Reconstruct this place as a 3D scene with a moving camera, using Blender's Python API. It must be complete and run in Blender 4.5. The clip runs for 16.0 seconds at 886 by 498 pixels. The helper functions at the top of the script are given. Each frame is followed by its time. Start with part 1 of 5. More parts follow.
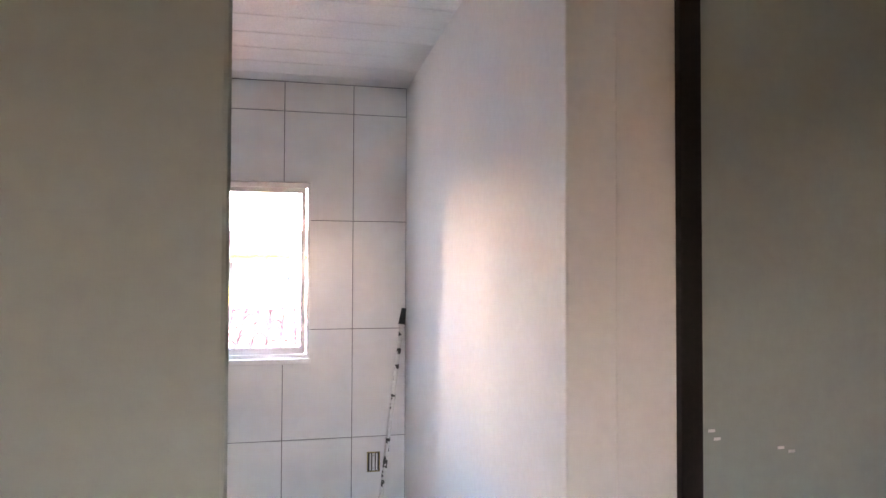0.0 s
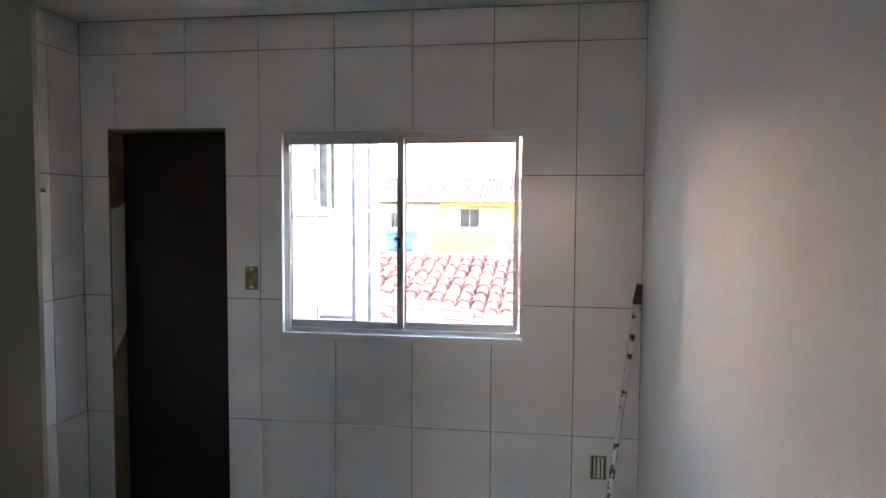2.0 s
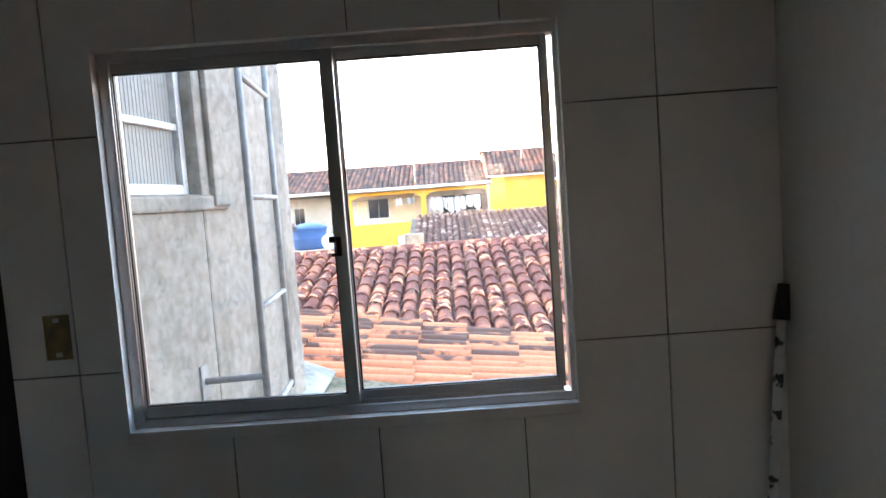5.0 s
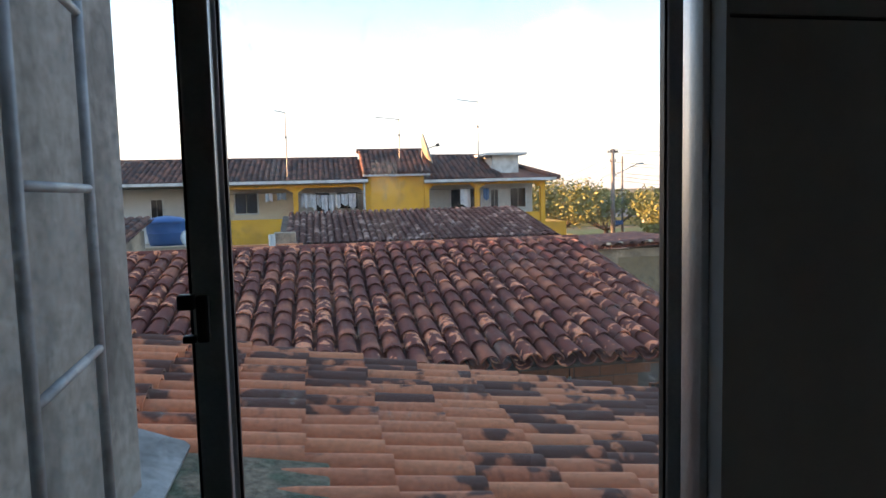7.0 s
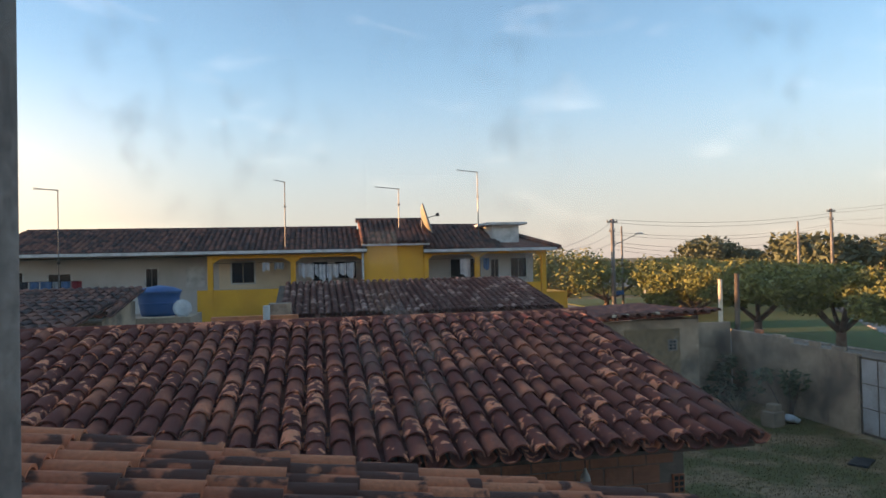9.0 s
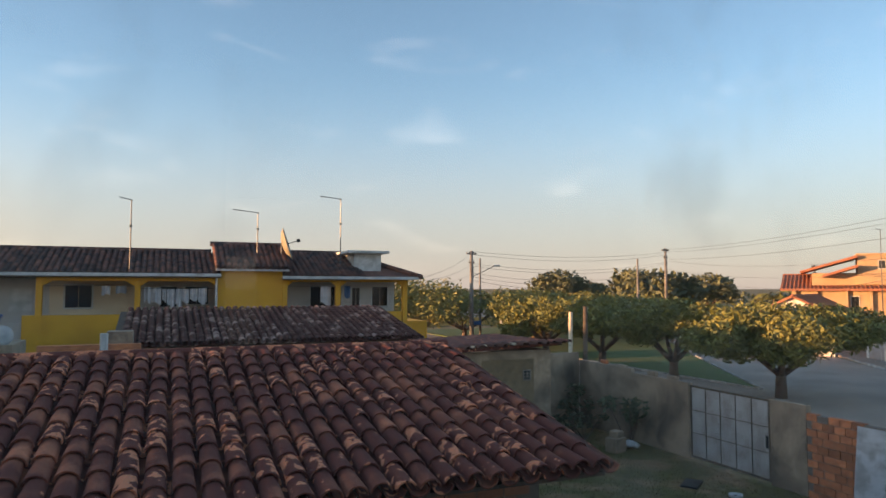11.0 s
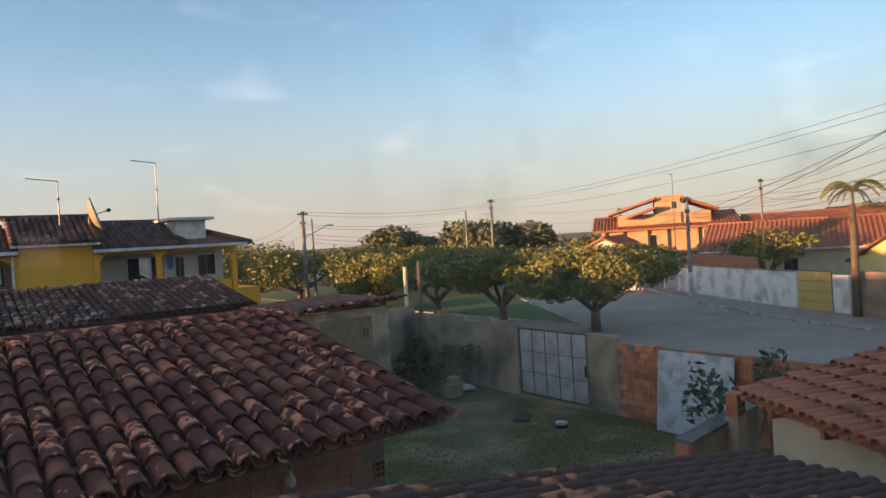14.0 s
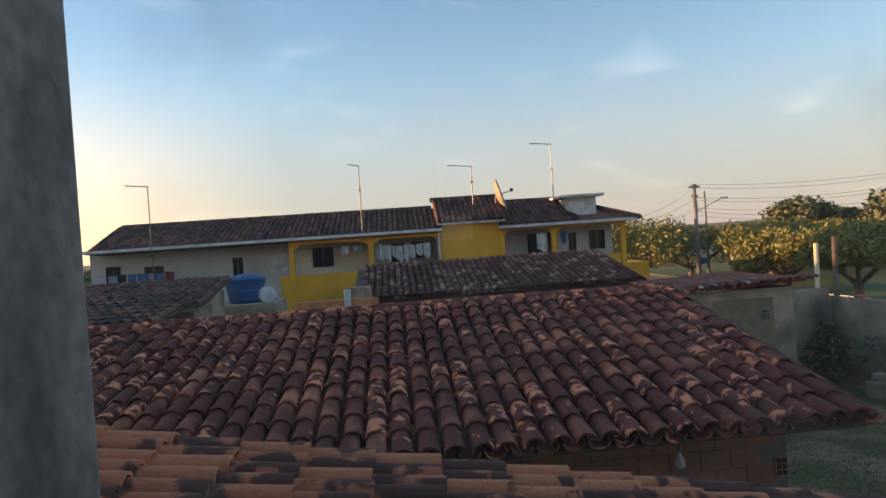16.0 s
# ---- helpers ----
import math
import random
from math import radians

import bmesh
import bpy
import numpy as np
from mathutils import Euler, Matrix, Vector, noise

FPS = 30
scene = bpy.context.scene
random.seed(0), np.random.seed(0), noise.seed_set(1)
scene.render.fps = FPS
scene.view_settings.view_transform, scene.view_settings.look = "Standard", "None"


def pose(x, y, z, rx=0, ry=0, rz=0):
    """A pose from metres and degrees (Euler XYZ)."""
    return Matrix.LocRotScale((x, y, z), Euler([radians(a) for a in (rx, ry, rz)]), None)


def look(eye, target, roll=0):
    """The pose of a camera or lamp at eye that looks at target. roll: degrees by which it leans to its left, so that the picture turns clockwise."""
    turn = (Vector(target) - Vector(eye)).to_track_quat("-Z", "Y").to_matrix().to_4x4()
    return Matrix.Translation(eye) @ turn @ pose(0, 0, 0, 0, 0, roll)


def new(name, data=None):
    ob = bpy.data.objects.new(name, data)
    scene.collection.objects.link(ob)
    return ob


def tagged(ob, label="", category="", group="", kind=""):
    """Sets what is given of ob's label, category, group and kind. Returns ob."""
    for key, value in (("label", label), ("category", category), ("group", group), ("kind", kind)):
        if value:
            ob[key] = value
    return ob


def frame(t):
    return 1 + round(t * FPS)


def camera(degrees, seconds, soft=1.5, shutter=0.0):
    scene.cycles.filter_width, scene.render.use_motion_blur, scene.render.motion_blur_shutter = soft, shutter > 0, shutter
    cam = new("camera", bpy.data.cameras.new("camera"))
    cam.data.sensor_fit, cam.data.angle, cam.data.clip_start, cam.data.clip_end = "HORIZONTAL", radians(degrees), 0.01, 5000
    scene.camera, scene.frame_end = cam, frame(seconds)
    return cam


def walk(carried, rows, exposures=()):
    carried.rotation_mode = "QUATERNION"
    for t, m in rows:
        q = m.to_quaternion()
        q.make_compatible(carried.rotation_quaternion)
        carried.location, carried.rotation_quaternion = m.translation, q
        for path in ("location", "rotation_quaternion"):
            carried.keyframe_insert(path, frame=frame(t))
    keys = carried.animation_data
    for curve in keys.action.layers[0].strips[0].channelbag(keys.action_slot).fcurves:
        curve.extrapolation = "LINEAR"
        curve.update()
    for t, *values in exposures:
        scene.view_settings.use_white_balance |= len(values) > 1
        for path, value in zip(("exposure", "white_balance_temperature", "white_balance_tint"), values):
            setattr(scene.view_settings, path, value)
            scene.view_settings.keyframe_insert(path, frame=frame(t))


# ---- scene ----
cam = camera(66.7, 16.0)
# seconds, place in metres, pitch, roll, heading in degrees
PATH = [
    (0.0, 0.944, -3.406, 1.614, 1.46, -0.20, -12.43),
    (0.5, 0.989, -3.318, 1.662, 1.97, -0.32, -5.31),
    (1.0, 1.109, -3.184, 1.720, -2.23, -2.58, 6.02),
    (1.5, 1.145, -2.979, 1.704, -3.75, -0.81, 10.07),
    (2.0, 1.092, -2.807, 1.691, -3.24, -0.32, 8.32),
    (2.5, 1.125, -2.577, 1.694, -4.14, -0.44, 11.94),
    (3.0, 1.110, -2.400, 1.669, -4.84, 0.36, 12.47),
    (3.5, 1.025, -2.222, 1.655, -2.67, 2.64, 8.44),
    (6.0, 0.626, -1.039, 1.647, -5.29, 2.07, -4.46),
    (6.5, 0.603, -0.827, 1.652, -4.99, 1.59, -8.28),
    (7.0, 0.599, -0.639, 1.667, -4.91, 1.41, -10.68),
    (7.5, 0.650, -0.445, 1.679, -2.04, 0.89, -6.27),
    (8.0, 0.675, -0.360, 1.696, -2.85, 1.92, -6.89),
    (8.2, 0.662, -0.315, 1.700, -1.59, 1.76, -9.42),
    (10.3, 0.651, -0.012, 1.701, 2.12, 0.60, -12.25),
    (10.5, 0.651, -0.012, 1.701, 2.35, 0.53, -15.92),
    (11.0, 0.651, -0.012, 1.726, 3.24, -0.06, -22.59),
    (11.5, 0.656, -0.012, 1.722, 0.93, 1.37, -24.48),
    (12.0, 0.666, -0.012, 1.724, 0.36, 2.16, -30.39),
    (12.5, 0.667, -0.012, 1.745, -0.24, 1.80, -36.90),
    (13.0, 0.663, -0.012, 1.756, -0.44, 1.89, -41.88),
    (13.5, 0.656, -0.012, 1.769, -0.94, 2.38, -43.79),
    (14.0, 0.659, -0.012, 1.762, -0.82, 3.52, -36.66),
    (14.5, 0.692, -0.012, 1.766, -1.11, 5.01, -26.15),
    (15.0, 0.673, -0.012, 1.776, -1.06, 5.82, -13.84),
    (15.5, 0.668, -0.012, 1.768, -0.10, 5.72, -6.18),
    (16.0, 0.667, -0.012, 1.776, -0.83, 3.89, -4.35),
]
EXPOSURES = [(0.0, 8.7, 8900, 38), (1.0, 8.4, 9000, 36), (1.6, 7.8, 9000, 31), (3.7, 6.95, 8900, 26), (5.8, 4.95, 9400, 22), (6.6, 3.95, 9200, 20),
             (7.1, 3.15, 7700, 17), (7.6, 2.55, 7500, 15), (8.2, 2.4, 7600, 15), (10.3, 2.07, 7900, 15), (16.0, 2.07, 7900, 15)]
walk(cam, [(t, pose(x, y, z, 90 + pitch, roll, yaw)) for t, x, y, z, pitch, roll, yaw in PATH], EXPOSURES)

# ---- sky and sun ----
SUN_ELEVATION, SUN_HEADING = 3.2, 80.0  # degrees; heading is turned from +y towards -x
world = bpy.data.worlds.new("world")
scene.world = world
world.use_nodes = True
wn, wl = world.node_tree.nodes, world.node_tree.links
wn.clear()
sky = wn.new("ShaderNodeTexSky")
sky.sky_type, sky.sun_disc = "NISHITA", False
sky.sun_elevation, sky.sun_rotation = radians(SUN_ELEVATION), radians(-SUN_HEADING)
sky.air_density, sky.dust_density, sky.ozone_density = 0.8, 0.3, 2.2
back = wn.new("ShaderNodeBackground")
back.inputs["Strength"].default_value = 0.15
wout = wn.new("ShaderNodeOutputWorld")
coord, stretch, cloud, veil, tint = (wn.new("ShaderNode" + k) for k in ("TexCoord", "Mapping", "TexNoise", "MapRange", "Mix"))
stretch.inputs["Scale"].default_value = (2.4, 2.4, 8.0)
cloud.inputs["Scale"].default_value, cloud.inputs["Detail"].default_value, cloud.inputs["Distortion"].default_value = 2.6, 8, 0.5
veil.inputs["From Min"].default_value, veil.inputs["From Max"].default_value, veil.inputs["To Max"].default_value = 0.58, 0.85, 0.42
tint.data_type, tint.blend_type = "RGBA", "ADD"
tint.inputs["B"].default_value = (0.9, 0.82, 0.74, 1)
wl.new(coord.outputs["Generated"], stretch.inputs["Vector"]), wl.new(stretch.outputs[0], cloud.inputs["Vector"])
wl.new(cloud.outputs["Fac"], veil.inputs["Value"]), wl.new(veil.outputs[0], tint.inputs["Factor"])
height, low_haze, haze = (wn.new("ShaderNode" + k) for k in ("SeparateXYZ", "MapRange", "Mix"))  # pale haze that thins with height
wl.new(coord.outputs["Generated"], height.inputs[0]), wl.new(height.outputs["Z"], low_haze.inputs["Value"])
low_haze.interpolation_type = "SMOOTHERSTEP"
low_haze.inputs["From Min"].default_value, low_haze.inputs["From Max"].default_value = -0.02, 0.34
low_haze.inputs["To Min"].default_value, low_haze.inputs["To Max"].default_value = 0.85, 0.0
haze.data_type = "RGBA"
glow, facing, toward = (wn.new("ShaderNode" + k) for k in ("Mix", "VectorMath", "MapRange"))  # the haze is brighter on the sun's side
facing.operation = "DOT_PRODUCT"
facing.inputs[1].default_value = (-math.sin(radians(SUN_HEADING)), math.cos(radians(SUN_HEADING)), 0.0)
wl.new(coord.outputs["Generated"], facing.inputs[0]), wl.new(facing.outputs["Value"], toward.inputs["Value"])
toward.interpolation_type = "SMOOTHERSTEP"
toward.inputs["From Min"].default_value, toward.inputs["From Max"].default_value = 0.2, 1.0
glow.data_type = "RGBA"
glow.inputs["A"].default_value, glow.inputs["B"].default_value = (0.90, 0.90, 1.02, 1), (4.3, 3.1, 2.0, 1)
wl.new(toward.outputs[0], glow.inputs["Factor"]), wl.new(glow.outputs["Result"], haze.inputs["B"])
wl.new(low_haze.outputs[0], haze.inputs["Factor"]), wl.new(sky.outputs[0], haze.inputs["A"])
wl.new(haze.outputs["Result"], tint.inputs["A"]), wl.new(tint.outputs["Result"], back.inputs[0])
wl.new(back.outputs[0], wout.inputs[0])
sun_data = bpy.data.lights.new("sun", "SUN")
sun_data.energy, sun_data.angle, sun_data.color = 2.6, radians(0.8), (1.0, 0.58, 0.30)
sun = new("sun", sun_data)
sh, se = radians(SUN_HEADING), radians(SUN_ELEVATION)
sun.matrix_world = look((0, 0, 60), Vector((0, 0, 60)) - Vector((-math.sin(sh) * math.cos(se), math.cos(sh) * math.cos(se), math.sin(se))))


# ---- materials ----
def material(name, colour, second=None, rough=0.6, metal=0.0, scale=6.0, fine=60.0, amount=0.5, bump=0.15, spec=0.5, vary=None, low=0.4, high=0.65, streak=0.0):
    """A surface of two colours mixed by broad stains and fine grain; vary: 'object' or 'island' adds a tone of its own to each piece."""
    m = bpy.data.materials.new(name)
    m.use_nodes = True
    n, l = m.node_tree.nodes, m.node_tree.links
    bsdf = n["Principled BSDF"]
    geo = n.new("ShaderNodeNewGeometry")
    broad, grain = n.new("ShaderNodeTexNoise"), n.new("ShaderNodeTexNoise")
    broad.inputs["Scale"].default_value, broad.inputs["Detail"].default_value = scale, 6
    grain.inputs["Scale"].default_value, grain.inputs["Detail"].default_value = fine, 4
    for node in (broad, grain):
        l.new(geo.outputs["Position"], node.inputs["Vector"])
    if streak:  # stains drawn out downwards
        squash = n.new("ShaderNodeVectorMath")
        squash.operation, squash.inputs[1].default_value = "MULTIPLY", (1, 1, streak)
        l.new(geo.outputs["Position"], squash.inputs[0]), l.new(squash.outputs[0], broad.inputs["Vector"])
    ramp = n.new("ShaderNodeMapRange")
    ramp.inputs["From Min"].default_value, ramp.inputs["From Max"].default_value = low, high
    l.new(broad.outputs["Fac"], ramp.inputs["Value"])
    mix = n.new("ShaderNodeMix")
    mix.data_type = "RGBA"
    second = second or tuple(c * 0.75 for c in colour)
    mix.inputs["A"].default_value, mix.inputs["B"].default_value = (*colour, 1), (*second, 1)
    l.new(ramp.outputs[0], mix.inputs["Factor"])
    tone = n.new("ShaderNodeHueSaturation")
    value = n.new("ShaderNodeMapRange")
    value.inputs["To Min"].default_value, value.inputs["To Max"].default_value = 1 - amount * 0.5, 1 + amount * 0.5
    value.inputs["From Min"].default_value, value.inputs["From Max"].default_value = 0.3, 0.7
    l.new(grain.outputs["Fac"], value.inputs["Value"])
    last = value.outputs[0]
    if vary:
        info = n.new("ShaderNodeObjectInfo" if vary == "object" else "ShaderNodeNewGeometry")
        own = n.new("ShaderNodeMapRange")
        own.inputs["To Min"].default_value, own.inputs["To Max"].default_value = 0.7, 1.3
        l.new(info.outputs["Random" if vary == "object" else "Random Per Island"], own.inputs["Value"])
        times = n.new("ShaderNodeMath")
        times.operation = "MULTIPLY"
        l.new(last, times.inputs[0]), l.new(own.outputs[0], times.inputs[1])
        last = times.outputs[0]
    l.new(last, tone.inputs["Value"])
    l.new(mix.outputs["Result"], tone.inputs["Color"])
    l.new(tone.outputs[0], bsdf.inputs["Base Color"])
    bsdf.inputs["Roughness"].default_value, bsdf.inputs["Metallic"].default_value = rough, metal
    bsdf.inputs["Specular IOR Level"].default_value = spec
    if bump:
        b = n.new("ShaderNodeBump")
        b.inputs["Strength"].default_value, b.inputs["Distance"].default_value = bump, 0.01
        l.new(grain.outputs["Fac"], b.inputs["Height"])
        l.new(b.outputs[0], bsdf.inputs["Normal"])
    return m


def tile_material(name, clean, worn, crust, vary, patch=(0.5, 0.6), spot=(0.6, 0.66), patch_scale=2.2, spot_scale=7.0, push=0.22, drift=None, spot_push=0.16):
    """Fired clay: a tone a tile, black crust in broad patches, bare clay showing in spots."""
    m = bpy.data.materials.new(name)
    m.use_nodes = True
    n, l = m.node_tree.nodes, m.node_tree.links
    bsdf = n["Principled BSDF"]
    geo = n.new("ShaderNodeNewGeometry")
    info = n.new("ShaderNodeObjectInfo") if vary == "object" else geo
    rnd = info.outputs["Random" if vary == "object" else "Random Per Island"]

    def noise_of(scale, detail, low, high, push=0.0):
        tex, mr = n.new("ShaderNodeTexNoise"), n.new("ShaderNodeMapRange")
        tex.inputs["Scale"].default_value, tex.inputs["Detail"].default_value = scale, detail
        l.new(geo.outputs["Position"], tex.inputs["Vector"])
        add = n.new("ShaderNodeMath")
        add.operation = "MULTIPLY_ADD"
        add.inputs[1].default_value, add.inputs[2].default_value = push, -push / 2
        l.new(rnd, add.inputs[0])
        total = n.new("ShaderNodeMath")
        l.new(tex.outputs["Fac"], total.inputs[0]), l.new(add.outputs[0], total.inputs[1])
        mr.inputs["From Min"].default_value, mr.inputs["From Max"].default_value = low, high
        l.new(total.outputs[0], mr.inputs["Value"])
        return mr.outputs[0]

    def mixed(factor, a, b):
        mx = n.new("ShaderNodeMix")
        mx.data_type = "RGBA"
        l.new(factor, mx.inputs["Factor"])
        for socket, v in (("A", a), ("B", b)):
            if isinstance(v, tuple):
                mx.inputs[socket].default_value = (*v, 1)
            else:
                l.new(v, mx.inputs[socket])
        return mx.outputs["Result"]

    light = mixed(rnd, clean, worn)
    body = light
    crusted = noise_of(patch_scale, 8, *patch, push=push)
    if drift:  # the crust grows along a direction of the roof
        dot, plus, wide = n.new("ShaderNodeVectorMath"), n.new("ShaderNodeMath"), n.new("ShaderNodeMath")
        dot.operation, dot.inputs[1].default_value = "DOT_PRODUCT", drift[:3]
        l.new(geo.outputs["Position"], dot.inputs[0])
        plus.inputs[1].default_value = drift[3]
        l.new(dot.outputs["Value"], plus.inputs[0])
        total = crusted.node.inputs["Value"].links[0].from_socket
        l.new(total, wide.inputs[0]), l.new(plus.outputs[0], wide.inputs[1])
        l.new(wide.outputs[0], crusted.node.inputs["Value"])
    body = mixed(crusted, body, crust)
    body = mixed(noise_of(spot_scale, 5, *spot, push=spot_push), body, clean)
    grain = n.new("ShaderNodeTexNoise")
    grain.inputs["Scale"].default_value, grain.inputs["Detail"].default_value = 45, 6
    l.new(geo.outputs["Position"], grain.inputs["Vector"])
    mr = n.new("ShaderNodeMapRange")
    mr.inputs["To Min"].default_value, mr.inputs["To Max"].default_value = 0.6, 1.4
    l.new(grain.outputs["Fac"], mr.inputs["Value"])
    tone = n.new("ShaderNodeHueSaturation")
    l.new(mr.outputs[0], tone.inputs["Value"]), l.new(body, tone.inputs["Color"])
    l.new(tone.outputs[0], bsdf.inputs["Base Color"])
    bsdf.inputs["Roughness"].default_value, bsdf.inputs["Specular IOR Level"].default_value = 0.9, 0.2
    b = n.new("ShaderNodeBump")
    b.inputs["Strength"].default_value, b.inputs["Distance"].default_value = 0.5, 0.006
    l.new(grain.outputs["Fac"], b.inputs["Height"]), l.new(b.outputs[0], bsdf.inputs["Normal"])
    return m


def glass_material(name, dirt=0.0, rough=0.0, tint=(1, 1, 1), haze=0.0, frosted=False):
    """A thin pane: what is behind it, a mirror image by its gloss, and smears of dirt."""
    m = bpy.data.materials.new(name)
    m.use_nodes = True
    n, l = m.node_tree.nodes, m.node_tree.links
    n.clear()
    out, clear, gloss = n.new("ShaderNodeOutputMaterial"), n.new("ShaderNodeBsdfTransparent"), n.new("ShaderNodeBsdfGlossy")
    clear.inputs["Color"].default_value = (*tint, 1)
    gloss.inputs["Roughness"].default_value = rough
    edge, power, fres, mix = n.new("ShaderNodeLayerWeight"), n.new("ShaderNodeMath"), n.new("ShaderNodeMath"), n.new("ShaderNodeMixShader")
    power.operation, fres.operation = "POWER", "MULTIPLY_ADD"
    power.inputs[1].default_value, fres.inputs[1].default_value, fres.inputs[2].default_value = 4.0, 0.35, 0.025
    l.new(edge.outputs["Facing"], power.inputs[0]), l.new(power.outputs[0], fres.inputs[0])
    l.new(fres.outputs[0], mix.inputs["Fac"]), l.new(clear.outputs[0], mix.inputs[1]), l.new(gloss.outputs[0], mix.inputs[2])
    last = mix.outputs[0]
    if dirt or haze:
        geo, noise_1, noise_2 = n.new("ShaderNodeNewGeometry"), n.new("ShaderNodeTexNoise"), n.new("ShaderNodeTexNoise")
        stretch = n.new("ShaderNodeMapping")
        stretch.inputs["Scale"].default_value = (1, 1, 0.75)
        l.new(geo.outputs["Position"], stretch.inputs["Vector"])
        for tex, s, d in ((noise_1, 22, 6), (noise_2, 110, 5)):
            tex.inputs["Scale"].default_value, tex.inputs["Detail"].default_value = s, d
            l.new(stretch.outputs[0], tex.inputs["Vector"])
        a, b, times, add = (n.new("ShaderNodeMapRange") for _ in range(2)), None, n.new("ShaderNodeMath"), n.new("ShaderNodeMath")
        r1, r2 = a
        r1.inputs["From Min"].default_value, r1.inputs["From Max"].default_value = 0.5, 0.72
        r2.inputs["From Min"].default_value, r2.inputs["From Max"].default_value = 0.5, 0.7
        l.new(noise_1.outputs["Fac"], r1.inputs["Value"]), l.new(noise_2.outputs["Fac"], r2.inputs["Value"])
        times.operation, add.operation = "MULTIPLY", "MULTIPLY_ADD"
        l.new(r1.outputs[0], times.inputs[0]), l.new(r2.outputs[0], times.inputs[1])
        add.inputs[1].default_value, add.inputs[2].default_value = dirt, haze
        l.new(times.outputs[0], add.inputs[0])
        dull, mix_2 = n.new("ShaderNodeBsdfDiffuse" if frosted else "ShaderNodeBsdfTranslucent"), n.new("ShaderNodeMixShader")
        dull.inputs["Color"].default_value = (0.45, 0.45, 0.44, 1)
        l.new(add.outputs[0], mix_2.inputs["Fac"]), l.new(last, mix_2.inputs[1]), l.new(dull.outputs[0], mix_2.inputs[2])
        last = mix_2.outputs[0]
    l.new(last, out.inputs["Surface"])
    return m


WHITE_TILE = material("white_glazed_tile", (0.78, 0.77, 0.76), (0.72, 0.71, 0.70), rough=0.22, scale=3, fine=8, amount=0.06, bump=0.02)
GROUT = material("grey_grout", (0.16, 0.155, 0.15), rough=0.9, scale=20)
PLASTER = material("white_wall_paint", (0.74, 0.71, 0.67), (0.70, 0.67, 0.63), rough=0.7, scale=1.5, fine=40, amount=0.05, bump=0.06)
PAINT_GREY = material("greenish_grey_wall_paint", (0.30, 0.345, 0.31), (0.275, 0.315, 0.285), rough=0.65, scale=2, fine=30, amount=0.06, bump=0.05)
CEILING = material("white_ceiling_paint", (0.78, 0.76, 0.74), (0.72, 0.70, 0.68), rough=0.6, scale=4, fine=90, amount=0.08, bump=0.4)
FLOOR = material("concrete_floor", (0.20, 0.16, 0.12), (0.12, 0.10, 0.08), rough=0.8, scale=3, fine=50, amount=0.4)
DARK_WOOD = material("dark_brown_door_varnish", (0.012, 0.008, 0.0065), (0.008, 0.0055, 0.005), rough=0.55, spec=0.25, scale=4, fine=60, amount=0.4, bump=0.1)
RAW_PLASTER = material("raw_brown_plaster", (0.30, 0.21, 0.12), (0.20, 0.14, 0.085), rough=0.95, scale=9, fine=120, amount=0.4, bump=0.5)
ALUMINIUM = material("brushed_aluminium", (0.62, 0.62, 0.63), (0.55, 0.55, 0.56), rough=0.38, metal=0.85, scale=8, fine=200, amount=0.1, bump=0.03)
BLACK_PLASTIC = material("black_plastic", (0.012, 0.012, 0.012), rough=0.45, scale=20, amount=0.2, bump=0.02)
BEIGE_PLASTIC = material("dirty_yellow_plastic", (0.36, 0.27, 0.09), (0.14, 0.10, 0.05), rough=0.6, scale=30)
WHITE_PLASTIC = material("white_plastic", (0.7, 0.7, 0.68), (0.5, 0.5, 0.48), rough=0.5, scale=20, amount=0.1, bump=0.02)
WORN_WHITE = material("worn_white_pole_paint", (0.7, 0.7, 0.68), (0.05, 0.05, 0.05), rough=0.5, scale=24, low=0.56, high=0.6, amount=0.1)
GREY_RENDER = material("stained_grey_render", (0.30, 0.27, 0.235), (0.12, 0.105, 0.09), rough=0.95, scale=4.0, fine=26, amount=0.5, bump=0.5, low=0.52, high=0.74, spec=0.2, streak=0.4)
CONCRETE = material("mossy_concrete", (0.22, 0.20, 0.17), (0.075, 0.085, 0.07), rough=0.92, scale=4, fine=30, amount=0.4, bump=0.4)
TAN_WALL = material("tan_orange_wall_paint", (0.50, 0.34, 0.20), (0.42, 0.28, 0.165), rough=0.8, scale=0.9, fine=9, amount=0.15, bump=0.08)
MOSSY = material("mossy_slab", (0.205, 0.155, 0.105), (0.085, 0.10, 0.062), rough=0.95, scale=8, fine=40, amount=0.9, bump=0.9, low=0.45, high=0.6, spec=0.15)
FLASHING = material("aluminium_flashing", (0.27, 0.265, 0.25), (0.12, 0.115, 0.105), rough=0.6, metal=0.3, scale=9, fine=30, amount=0.3, bump=0.5)
STEEL_PAINT = material("grey_painted_steel", (0.34, 0.35, 0.35), (0.22, 0.22, 0.22), rough=0.5, scale=12, fine=60, amount=0.2)
CLAY_NEAR = tile_material("orange_clay_tile", (0.66, 0.235, 0.115), (0.52, 0.165, 0.085), (0.125, 0.058, 0.043), "object", patch=(0.54, 0.6), spot=(0.72, 0.78), patch_scale=6.0, push=0.34, drift=(0.05, 0.10, 0, -0.28))
